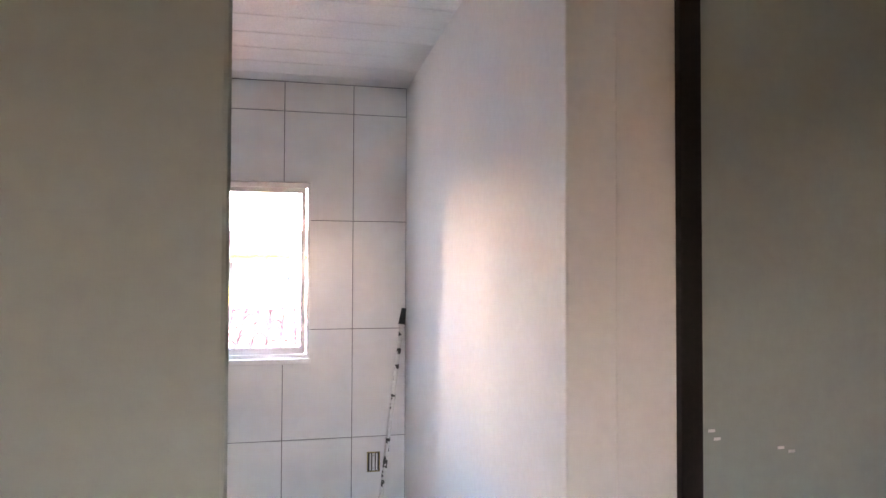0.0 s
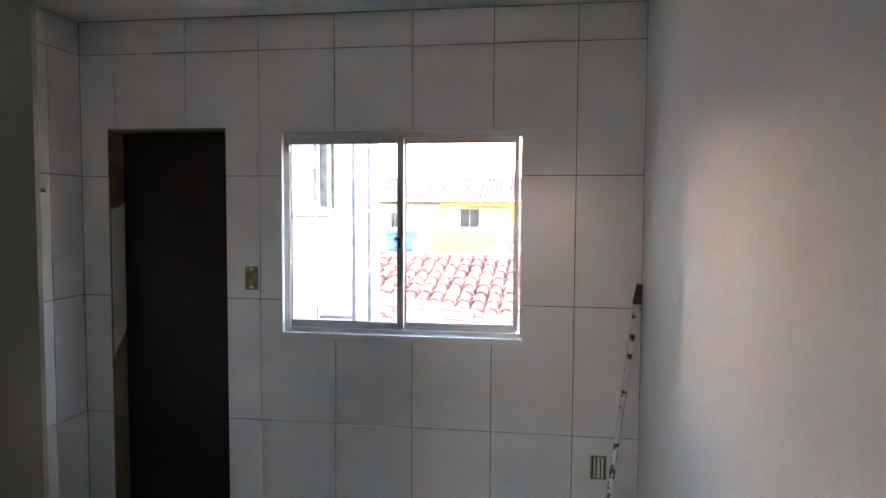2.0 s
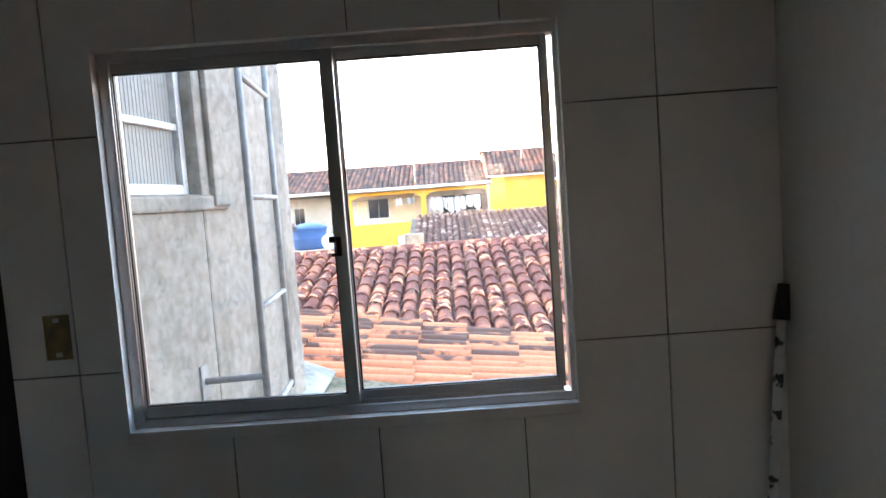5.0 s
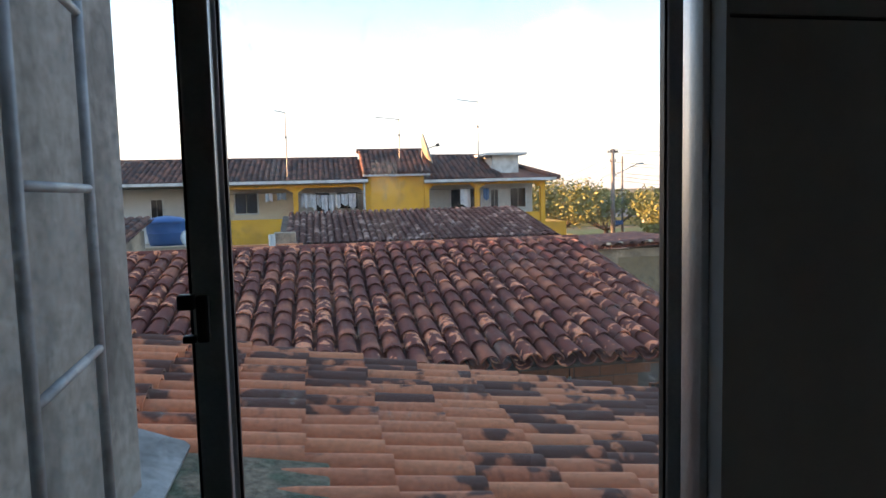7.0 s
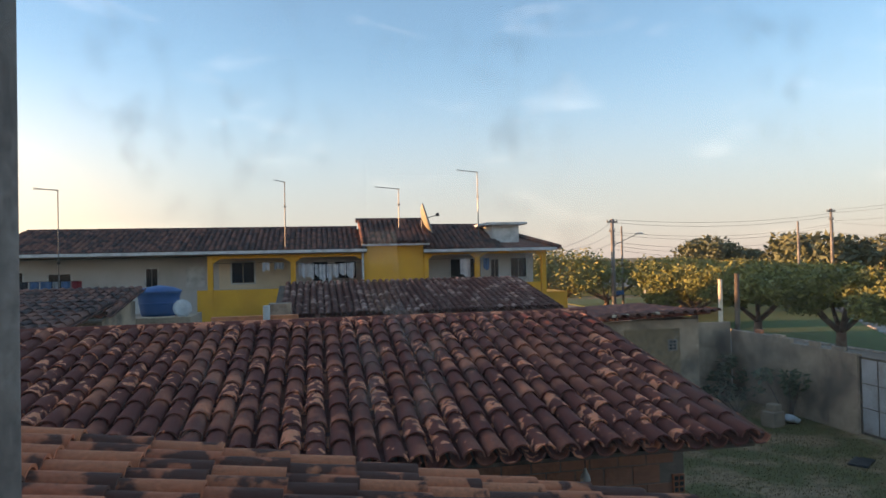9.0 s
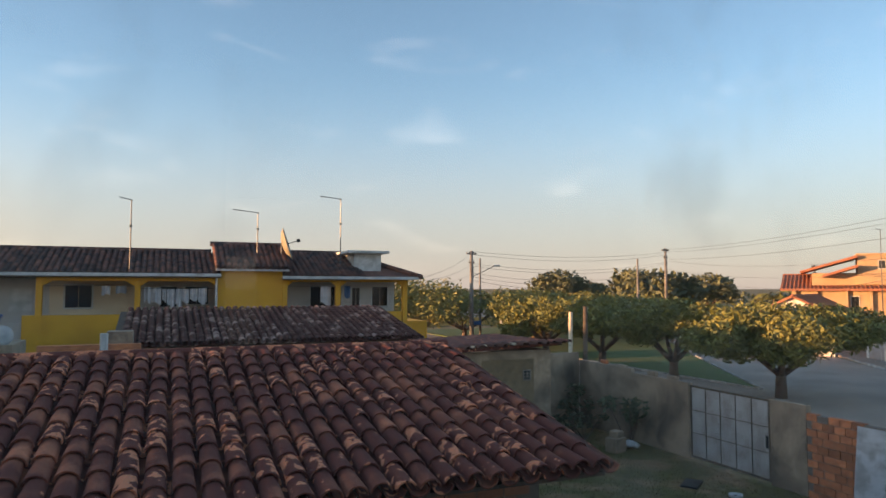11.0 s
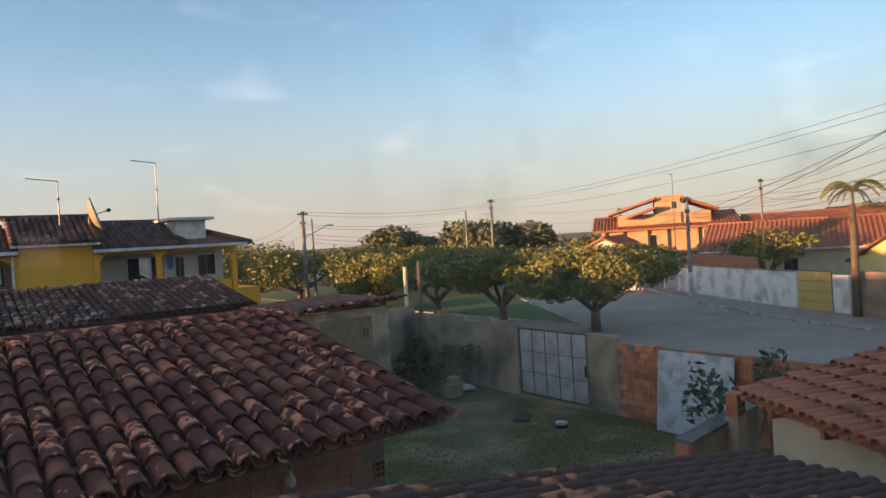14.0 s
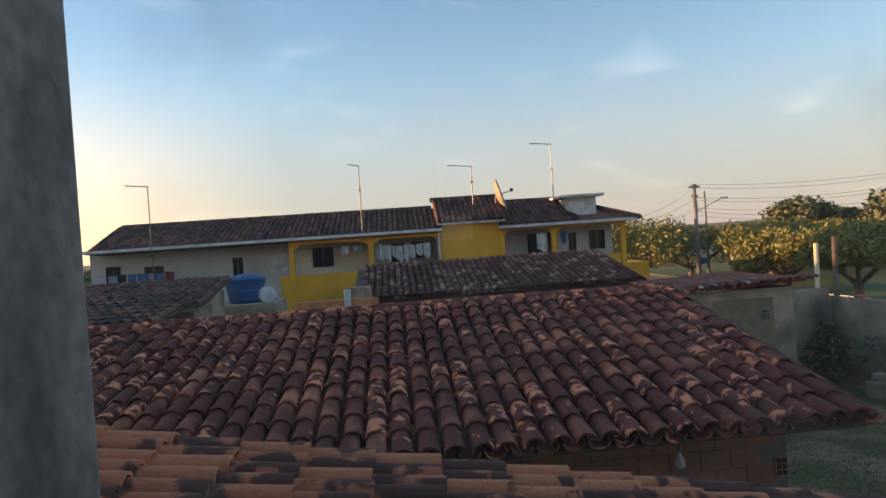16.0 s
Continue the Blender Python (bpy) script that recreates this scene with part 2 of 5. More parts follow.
CLAY_DARK = tile_material("dark_weathered_clay_tile", (0.78, 0.27, 0.14), (0.21, 0.064, 0.043), (0.16, 0.047, 0.035), "object", patch=(0.2, 0.5), spot=(0.645, 0.665), spot_scale=8.5, push=0.1, spot_push=0.3)
CLAY_DARK_JOINED = tile_material("dark_weathered_clay_tiles", (0.78, 0.27, 0.14), (0.21, 0.064, 0.043), (0.16, 0.047, 0.035), "island", patch=(0.2, 0.5), spot=(0.645, 0.665), spot_scale=8.5, push=0.1, spot_push=0.3)
CLAY_OLD = tile_material("old_clay_tiles", (0.30, 0.13, 0.09), (0.15, 0.085, 0.072), (0.075, 0.052, 0.048), "island", patch=(0.42, 0.6), spot=(0.66, 0.75))
CLAY_SPECKLED = tile_material("speckled_old_clay_tiles", (0.46, 0.29, 0.23), (0.16, 0.062, 0.046), (0.12, 0.048, 0.036), "island", patch=(0.36, 0.46), spot=(0.69, 0.73))
CLAY_RED = tile_material("red_clay_tiles", (0.42, 0.17, 0.10), (0.33, 0.125, 0.075), (0.20, 0.07, 0.045), "island", patch=(0.6, 0.8), spot=(0.6, 0.8))
YELLOW = material("yellow_wall_paint", (0.76, 0.37, 0.03), (0.66, 0.31, 0.025), rough=0.75, scale=1.2, fine=12, amount=0.12, bump=0.05)
PALE_WALL = material("pale_grey_wall_paint", (0.56, 0.53, 0.50), (0.47, 0.445, 0.41), rough=0.8, scale=0.8, fine=8, amount=0.1, bump=0.05)
FASCIA = material("white_fascia_paint", (0.62, 0.62, 0.60), (0.42, 0.42, 0.40), rough=0.7, scale=3)
DARK_GLASS = material("dark_window_glass", (0.02, 0.022, 0.025), rough=0.08, scale=2, amount=0.1, bump=0)
CREAM = material("cream_wall_paint", (0.74, 0.60, 0.42), (0.60, 0.46, 0.31), rough=0.8, scale=0.9, fine=9, amount=0.15, bump=0.08)
LIME_WALL = material("lime_yellow_wall_paint", (0.66, 0.58, 0.26), (0.58, 0.49, 0.22), rough=0.8, scale=1)
BRICK = material("orange_hollow_brick", (0.62, 0.215, 0.095), (0.43, 0.145, 0.07), rough=0.9, scale=5, fine=40, amount=0.35, bump=0.4, vary="object")
RAW_BRICK = material("raw_hollow_brick", (0.46, 0.19, 0.105), (0.33, 0.135, 0.08), rough=0.9, scale=3, fine=25, amount=0.4, bump=0.3)
MORTAR = material("dark_mortar", (0.24, 0.19, 0.155), rough=0.95, scale=12)
YARD_WALL = material("stained_yard_render", (0.46, 0.33, 0.225), (0.17, 0.128, 0.095), rough=0.95, scale=1.1, fine=14, amount=0.4, bump=0.4)
GATE_METAL = material("dull_grey_gate_paint", (0.45, 0.435, 0.42), (0.33, 0.3, 0.27), rough=0.6, scale=3, fine=20, amount=0.2)
WHITE_METAL = material("scuffed_white_sheet_metal", (0.60, 0.60, 0.60), (0.38, 0.36, 0.34), rough=0.5, scale=4, fine=20, amount=0.2)
WHITEWASH = material("dirty_whitewash", (0.83, 0.78, 0.71), (0.33, 0.23, 0.21), rough=0.9, scale=1.3, fine=9, amount=0.3, bump=0.2, low=0.45, high=0.75)
GATE_YELLOW = material("yellow_gate_paint", (0.66, 0.43, 0.14), (0.56, 0.35, 0.11), rough=0.55, scale=1.5)
ROAD = material("worn_paving", (0.43, 0.335, 0.265), (0.33, 0.26, 0.205), rough=0.9, scale=0.35, fine=5, amount=0.25, bump=0.3)
GRASS_GROUND = material("rough_grass_ground", (0.125, 0.112, 0.03), (0.33, 0.205, 0.105), rough=0.95, scale=0.9, fine=9, amount=1.0, bump=0.8, low=0.46, high=0.62)
LAWN = material("mown_lawn", (0.105, 0.15, 0.035), (0.17, 0.155, 0.05), rough=0.95, scale=0.5, fine=7, amount=0.7, bump=0.8, low=0.5, high=0.75)
KERB_STONE = material("kerb_stone", (0.56, 0.52, 0.46), (0.28, 0.25, 0.22), rough=0.9, scale=2)
TIMBER = material("weathered_timber", (0.16, 0.115, 0.08), (0.08, 0.06, 0.045), rough=0.9, scale=5, fine=40, amount=0.4)
POLE_CONCRETE = material("pole_concrete", (0.26, 0.24, 0.22), (0.15, 0.135, 0.12), rough=0.9, scale=2, fine=20, amount=0.3)
BARK = material("grey_brown_bark", (0.20, 0.15, 0.11), (0.11, 0.055, 0.042), rough=0.95, scale=6, fine=40, amount=0.5, bump=0.6)
LEAF = material("green_leaves", (0.23, 0.215, 0.055), (0.13, 0.145, 0.04), rough=0.6, scale=0.9, fine=6, amount=0.3, bump=0, vary="island")
LEAF_FAR = material("far_leaves", (0.12, 0.13, 0.065), (0.075, 0.09, 0.048), rough=0.7, scale=0.4, fine=3, amount=0.3, bump=0, vary="island")
WIRE = material("black_cable", (0.02, 0.02, 0.022), rough=0.6, amount=0.1, bump=0)
METAL_GREY = material("galvanised_steel", (0.16, 0.16, 0.165), rough=0.45, metal=0.7, scale=10, amount=0.1, bump=0)
TANK_BLUE = material("blue_tank_plastic", (0.025, 0.11, 0.28), (0.02, 0.085, 0.22), rough=0.5, scale=2, amount=0.15)
DISH_GREY = material("dish_mesh_grey", (0.34, 0.30, 0.22), rough=0.6, scale=5, amount=0.1)
GLASS_OUTER = glass_material("dirty_window_glass", dirt=0.26, haze=0.024)
GLASS_INNER = glass_material("window_glass", dirt=0.35, haze=0.015)
GLASS_RIBBED = glass_material("ribbed_glass", dirt=0.0, rough=0.25, tint=(0.72, 0.82, 0.78), haze=0.7, frosted=True)


# ---- builders ----
def box(bm, x0, x1, y0, y1, z0, z1, m=None):
    """Adds a closed box; m turns or moves it."""
    vs = [bm.verts.new(Vector(p) if m is None else m @ Vector(p)) for p in
          ((x0, y0, z0), (x1, y0, z0), (x1, y1, z0), (x0, y1, z0), (x0, y0, z1), (x1, y0, z1), (x1, y1, z1), (x0, y1, z1))]
    for f in ((0, 3, 2, 1), (4, 5, 6, 7), (0, 1, 5, 4), (1, 2, 6, 5), (2, 3, 7, 6), (3, 0, 4, 7)):
        bm.faces.new([vs[i] for i in f])
    return bm


def boxes(*specs, bevel=0.0, m=None):
    bm = bmesh.new()
    for s in specs:
        box(bm, *s, m=m)
    if bevel:
        bmesh.ops.bevel(bm, geom=bm.edges[:], offset=bevel, segments=2, affect="EDGES", profile=0.6)
    return bm


def tube(bm, a, b, r0, r1=None, sides=8):
    """Adds a closed tapered rod from a to b."""
    a, b = Vector(a), Vector(b)
    r1 = r0 if r1 is None else r1
    q = (b - a).to_track_quat("Z", "Y")
    rings = [[bm.verts.new(p + q @ Vector((r * math.cos(k * math.tau / sides), r * math.sin(k * math.tau / sides), 0))) for k in range(sides)]
             for p, r in ((a, r0), (b, r1))]
    for k in range(sides):
        j = (k + 1) % sides
        bm.faces.new((rings[0][k], rings[0][j], rings[1][j], rings[1][k]))
    bm.faces.new(rings[0][::-1]), bm.faces.new(rings[1])
    return bm


def rod(*runs, sides=8):
    bm = bmesh.new()
    for run in runs:
        tube(bm, *run, sides=sides)
    return bm


def lathe(profile, sides=24, at=(0, 0, 0)):
    """A turned body from (radius, height) pairs."""
    bm = bmesh.new()
    rings = [[bm.verts.new((at[0] + r * math.cos(k * math.tau / sides), at[1] + r * math.sin(k * math.tau / sides), at[2] + z)) for k in range(sides)] for r, z in profile]
    for a, b in zip(rings, rings[1:]):
        for k in range(sides):
            j = (k + 1) % sides
            bm.faces.new((a[k], a[j], b[j], b[k]))
    bm.faces.new(rings[0][::-1]), bm.faces.new(rings[-1])
    return bm


def prism(points, axis, a, b):
    """A closed prism: a polygon given in the two other axes, drawn out along axis from a to b."""
    bm = bmesh.new()
    put = {"x": lambda p, v: (v, p[0], p[1]), "y": lambda p, v: (p[0], v, p[1]), "z": lambda p, v: (p[0], p[1], v)}[axis]
    lo, hi = [bm.verts.new(put(p, a)) for p in points], [bm.verts.new(put(p, b)) for p in points]
    k = len(points)
    bm.faces.new(lo), bm.faces.new(hi[::-1])
    for i in range(k):
        bm.faces.new((lo[i], hi[i], hi[(i + 1) % k], lo[(i + 1) % k]))
    bmesh.ops.recalc_face_normals(bm, faces=bm.faces[:])
    return bm


def mesh_of(name, bm, mat, smooth=False):
    me = bpy.data.meshes.new(name)
    bm.to_mesh(me)
    bm.free()
    me.materials.append(mat)
    if smooth:
        me.polygons.foreach_set("use_smooth", [True] * len(me.polygons))
    return me


def part(name, bm, mat, parent, label="", smooth=False):
    ob = new(name, mesh_of(name, bm, mat, smooth))
    ob.parent = parent
    if label:
        ob["label"] = label
    return ob


def solid(name, bm, mat, label, category, kind="", group="", smooth=False):
    """A thing of one mesh."""
    return tagged(new(name, mesh_of(name, bm, mat, smooth)), label, category, group, kind)


def thing(name, label, category, at=(0, 0, 0), kind="", group=""):
    """An Empty at a thing's base that carries its parts."""
    ob = new(name)
    ob.location = at
    ob.empty_display_size = 0.1
    return tagged(ob, label, category, group, kind)


def piece(name, me, parent, m):
    ob = new(name, me)
    ob.parent = parent
    ob.matrix_basis = m
    return ob


# ---- the room ----
FLOOR_Z, CEIL_Z, WALL_L, WALL_R, WALL_T = 0.0, 2.53, -0.98, 1.50, 0.15
WIN = (-0.03, 1.02, 1.15, 2.03)   # opening in the window wall: x0, x1, z0, z1
DOOR = (-0.85, -0.285, 0.0, 2.05)
solid("floor", boxes((-2.2, 4.2, -6.2, WALL_T, -0.12, 0.0)), FLOOR, "bare brownish concrete floor of the unfinished room", "floor", "structure")
ceil_bm = bmesh.new()
for i in range(34):  # ribbed boards that run along the room
    y0 = -6.2 + i * 0.19
    box(ceil_bm, -2.2, 4.2, y0 + 0.003, min(y0 + 0.187, WALL_T), CEIL_Z, CEIL_Z + 0.02)
box(ceil_bm, -2.2, 4.2, -6.2, WALL_T, CEIL_Z + 0.0201, CEIL_Z + 0.14)
solid("ceiling", ceil_bm, CEILING, "white textured ceiling boards", "ceiling", "structure")

wall_window = thing("wall_window", "white tiled kitchen wall with a window and a narrow doorway", "wall", kind="structure")
B0 = 0.008
THIN = 0.08  # the wall is thin round the window
part("masonry", boxes((-1.13, DOOR[0], B0, WALL_T, 0, CEIL_Z), (DOOR[0], DOOR[1], B0, WALL_T, DOOR[3], CEIL_Z), (DOOR[1], -0.25, B0, WALL_T, 0, CEIL_Z), (-0.25, WIN[0], B0, THIN, 0, CEIL_Z),
                      (WIN[0], WIN[1], B0, THIN, 0, WIN[2]), (WIN[0], WIN[1], B0, THIN, WIN[3], CEIL_Z), (WIN[1], 1.62, B0, THIN, 0, CEIL_Z)), GROUT, wall_window)
wall_left = thing("wall_left", "white glazed tiles on the side wall", "wall", kind="structure")
part("masonry", boxes((WALL_L - 0.15, WALL_L - B0, -2.524, WALL_T, 0, CEIL_Z)), GROUT, wall_left)
solid("wall_right", boxes((WALL_R, 1.62, -2.08, B0, 0, CEIL_Z), bevel=0.006), PLASTER, "smooth white painted plaster wall", "wall", "structure")
solid("wall_partition", boxes((-2.2, 0.865, -2.565, -2.525, 0, CEIL_Z), bevel=0.006), PAINT_GREY, "grey-green painted partition wall", "wall", "structure")
solid("wall_passage", boxes((1.6201, 1.83, -1.96, -1.81, 0, CEIL_Z), (1.83, 2.73, -1.96, -1.81, 2.40, CEIL_Z), (2.73, 4.2, -1.96, -1.81, 0, CEIL_Z)), PLASTER, "white painted wall beside a doorway", "wall", "structure")
solid("wall_back", boxes((-2.2, 0.95, -6.35, -6.2, 0, CEIL_Z), (1.45, 4.2, -6.35, -6.2, 0, CEIL_Z), (0.95, 1.45, -6.35, -6.2, 0, 1.2), (0.95, 1.45, -6.35, -6.2, 2.0, CEIL_Z)), PLASTER, "plain painted rear wall with a window opening", "wall", "structure")
solid("wall_far_left", boxes((-2.35, -2.2, -6.2, -2.525, 0, CEIL_Z)), PLASTER, "plain painted side wall", "wall", "structure")
solid("wall_far_right", boxes((4.2, 4.35, -6.2, -1.81, 0, CEIL_Z)), PLASTER, "plain painted side wall", "wall", "structure")

door_passage = thing("door_1", "grey painted door in a dark wooden frame, shut, with chipped paint", "door", kind="structure")
part("door_frame", boxes((1.83, 1.885, -1.985, -1.80, 0, 2.40), (2.67, 2.73, -1.985, -1.80, 0, 2.40), (1.885, 2.67, -1.985, -1.80, 2.34, 2.40), bevel=0.004), DARK_WOOD, door_passage, "dark brown frame")
part("door_leaf", boxes((1.888, 2.667, -1.965, -1.93, 0.005, 2.337), bevel=0.003), PAINT_GREY, door_passage)
for cx, cz in ((1.91, 1.22), (1.925, 1.20), (2.10, 1.17), (2.13, 1.16)):
    part("paint_chip", boxes((cx, cx + 0.018, -1.9665, -1.9655, cz, cz + 0.007)), WHITE_PLASTIC, door_passage, "white chip in the paint")

door_dark = thing("door_2", "dark brown wooden door, shut, in a narrow doorway with bare plaster reveals", "door", kind="structure")
part("door_leaf", boxes((DOOR[0], DOOR[1], 0.105, 0.14, 0.004, DOOR[3]), bevel=0.002), DARK_WOOD, door_dark)
part("reveal", boxes((DOOR[0] - 0.002, DOOR[0] + 0.006, 0.002, 0.105, 0, DOOR[3])), RAW_PLASTER, door_dark, "bare brown plaster reveal")
part("reveal", boxes((DOOR[0] + 0.006, DOOR[1], 0.002, 0.105, DOOR[3] - 0.008, DOOR[3] + 0.002)), RAW_PLASTER, door_dark, "bare plaster head of the doorway")
patch = bmesh.new()
edge = [(0.008, 1.02), (0.1, 1.13), (0.103, 1.3), (0.1, 1.45), (0.104, 1.72), (0.06, 1.70), (0.008, 1.69)]
vs = [[patch.verts.new((DOOR[0] + d, y, z)) for y, z in edge] for d in (0.0062, 0.0095)]
patch.faces.new(vs[0]), patch.faces.new(vs[1][::-1])
for i in range(len(edge)):
    j = (i + 1) % len(edge)
    patch.faces.new((vs[0][i], vs[1][i], vs[1][j], vs[0][j]))
bmesh.ops.recalc_face_normals(patch, faces=patch.faces[:])
part("plaster_patch", patch, PLASTER, door_dark, "ragged patch of white filler")

# ---- sliding window ----
window = thing("window_1", "aluminium sliding window with two smeared panes and a black latch", "window", kind="structure")
x0, x1, z0, z1 = WIN
part("reveal", boxes((x0, x0 + 0.004, -0.004, 0.024, z0, z1), (x1 - 0.004, x1, -0.004, 0.024, z0, z1), (x0 + 0.004, x1 - 0.004, -0.004, 0.024, z1 - 0.004, z1)), WHITE_TILE, window, "white tiled reveal")
part("sill", boxes((x0 - 0.004, x1 + 0.004, -0.005, 0.022, z0 - 0.022, z0 + 0.0055), bevel=0.003), WHITE_TILE, window, "white window sill")
part("frame", boxes((x0 + 0.004, x0 + 0.03, 0.022, 0.064, z0 + 0.006, z1 - 0.004), (x1 - 0.014, x1 - 0.004, 0.022, 0.064, z0 + 0.006, z1 - 0.004),
                    (x0 + 0.03, x1 - 0.014, 0.022, 0.064, z0 + 0.006, z0 + 0.026), (x0 + 0.03, x1 - 0.014, 0.022, 0.064, z1 - 0.028, z1 - 0.004), bevel=0.002), ALUMINIUM, window)
part("track", boxes((x0 + 0.03, x1 - 0.03, 0.033, 0.037, z0 + 0.026, z0 + 0.036), (x0 + 0.03, x1 - 0.03, 0.054, 0.058, z0 + 0.026, z0 + 0.036)), ALUMINIUM, window)


def sash(name, a, b, y0, y1, glass):
    lo, hi = z0 + 0.03, z1 - 0.026
    rs = 0.028 if b < 0.6 else 0.018
    s = part(name, boxes((a, a + 0.028, y0, y1, lo, hi), (b - rs, b, y0, y1, lo, hi), (a + 0.028, b - rs, y0, y1, lo, lo + 0.024), (a + 0.028, b - rs, y0, y1, hi - 0.024, hi), bevel=0.002), ALUMINIUM, window)
    yc = (y0 + y1) / 2
    pane = part("pane", boxes((a + 0.022, b - rs + 0.006, yc - 0.002, yc + 0.002, lo + 0.018, hi - 0.018)), glass, s, "smeared glass")
    pane.visible_shadow = False
    part("gasket", boxes((a + 0.028, a + 0.031, y0 + 0.003, y1 - 0.003, lo + 0.024, hi - 0.024), (b - rs - 0.003, b - rs, y0 + 0.003, y1 - 0.003, lo + 0.024, hi - 0.024),
                         (a + 0.031, b - rs - 0.003, y0 + 0.003, y1 - 0.003, lo + 0.024, lo + 0.027), (a + 0.031, b - rs - 0.003, y0 + 0.003, y1 - 0.003, hi - 0.027, hi - 0.024)), BLACK_PLASTIC, s, "black rubber seal")
    return s


inner = sash("sash", x0 + 0.006, 0.508, 0.026, 0.044, GLASS_INNER)
outer = sash("sash", 0.484, x1 - 0.022, 0.046, 0.062, GLASS_OUTER)
part("latch", boxes((0.484, 0.496, 0.016, 0.0259, 1.53, 1.575), (0.468, 0.484, 0.012, 0.024, 1.562, 1.577), (0.471, 0.484, 0.014, 0.024, 1.53, 1.538), bevel=0.003), BLACK_PLASTIC, inner, "black plastic latch")

# ---- things in the room ----
def wall_box(at, w, h, label, metal):
    t = thing("electrical_box", label, "electrical box", at=at)
    part("box_rim", boxes((-w, -w + 0.005, -0.002, 0.0, -h, h), (w - 0.005, w, -0.002, 0.0, -h, h), (-w + 0.005, w - 0.005, -0.002, 0.0, -h, -h + 0.005), (-w + 0.005, w - 0.005, -0.002, 0.0, h - 0.005, h)), BEIGE_PLASTIC, t)
    part("box_back", boxes((-w + 0.005, w - 0.005, -0.0012, 0.0, -h + 0.005, h - 0.005)), BLACK_PLASTIC if metal else BEIGE_PLASTIC, t)
    for s in (-1, 1):
        part("lug", boxes((-0.007, 0.007, -0.004, -0.0012, s * (h - 0.012) - 0.005, s * (h - 0.012) + 0.005)), WHITE_PLASTIC, t)
    if metal:
        part("bracket", boxes((-0.02, -0.012, -0.003, -0.0012, -h + 0.008, h - 0.008), (0.012, 0.02, -0.003, -0.0012, -h + 0.008, h - 0.008), (-0.006, 0.006, -0.003, -0.0012, -0.03, 0.03)), WHITE_PLASTIC, t)


wall_box((-0.170, 0.0, 1.39), 0.030, 0.052, "open yellowish switch box set in the tiled wall", False)
wall_box((1.340, 0.0, 0.63), 0.033, 0.050, "open socket box with wires set in the tiled wall", True)
broom = thing("broom_pole", "worn white pole with a black cap leaning in the tiled corner", "pole", at=(1.30, -0.16, 0.0))
part("shaft", rod(((0, 0, 0.0), (0.178, 0.135, 1.33), 0.011)), WORN_WHITE, broom, smooth=True)
part("cap", rod(((0.176, 0.133, 1.32), (0.188, 0.141, 1.40), 0.018, 0.012), sides=12), BLACK_PLASTIC, broom, "black plastic cap", smooth=True)
bucket = thing("bucket", "black plastic bucket standing at the foot of the tiled wall", "bucket", at=(-0.16, -0.15, 0.0))
bucket.scale = (0.82, 0.82, 1.36)
part("body", lathe([(0.10, 0.0), (0.125, 0.25), (0.135, 0.252), (0.135, 0.265), (0.12, 0.265), (0.095, 0.02)]), BLACK_PLASTIC, bucket, smooth=True)
part("rim", lathe([(0.137, 0.245), (0.142, 0.25), (0.142, 0.262), (0.137, 0.266), (0.136, 0.266)]), BLACK_PLASTIC, bucket, smooth=True)

# ---- wall tiles ----
TW, TH = 0.34, 0.541
ROWS = [2.38 - k * TH for k in range(-1, 6)]


def cut(rect, hole):
    """What is left of a rectangle (a0, a1, b0, b1) outside a hole."""
    a0, a1, b0, b1 = rect
    c0, c1, d0, d1 = hole
    if c0 >= a1 or c1 <= a0 or d0 >= b1 or d1 <= b0:
        return [rect]
    left = []
    if d1 < b1: left.append((a0, a1, d1, b1))
    if d0 > b0: left.append((a0, a1, b0, d0))
    m0, m1 = max(b0, d0), min(b1, d1)
    if c0 > a0: left.append((a0, c0, m0, m1))
    if c1 < a1: left.append((c1, a1, m0, m1))
    return left


def lay_tiles(parent, starts, holes, limits, put):
    shared = {}
    for a in starts:
        for b in ROWS:
            whole = (max(a, limits[0]), min(a + TW, limits[1]), max(b - TH, limits[2]), min(b, limits[3]))
            if whole[1] - whole[0] < 0.01 or whole[3] - whole[2] < 0.01:
                continue
            rects = [whole]
            for h in holes:
                rects = [r for q in rects for r in cut(q, h)]
            ca, cb, gap = (whole[0] + whole[1]) / 2, (whole[2] + whole[3]) / 2, 0.00175
            inset = []
            for r in rects:  # a joint on the tile's own edges alone, none where it is notched
                e = [v + (gap if k % 2 == 0 else -gap) if abs(v - whole[k]) < 1e-6 else v for k, v in enumerate(r)]
                if e[1] - e[0] > 0.006 and e[3] - e[2] > 0.006:
                    inset.append(tuple(round(v, 4) for v in (e[0] - ca, e[1] - ca, e[2] - cb, e[3] - cb)))
            if not inset:
                continue
            key = tuple(inset)
            if key not in shared:
                bm = boxes(*[(e[0], e[1], 0.0, 0.0075, e[2], e[3]) for e in inset], bevel=0.0012 if len(inset) == 1 else 0.0)
                shared[key] = mesh_of("tile", bm, WHITE_TILE)
            piece("tile", shared[key], parent, put(ca, cb))


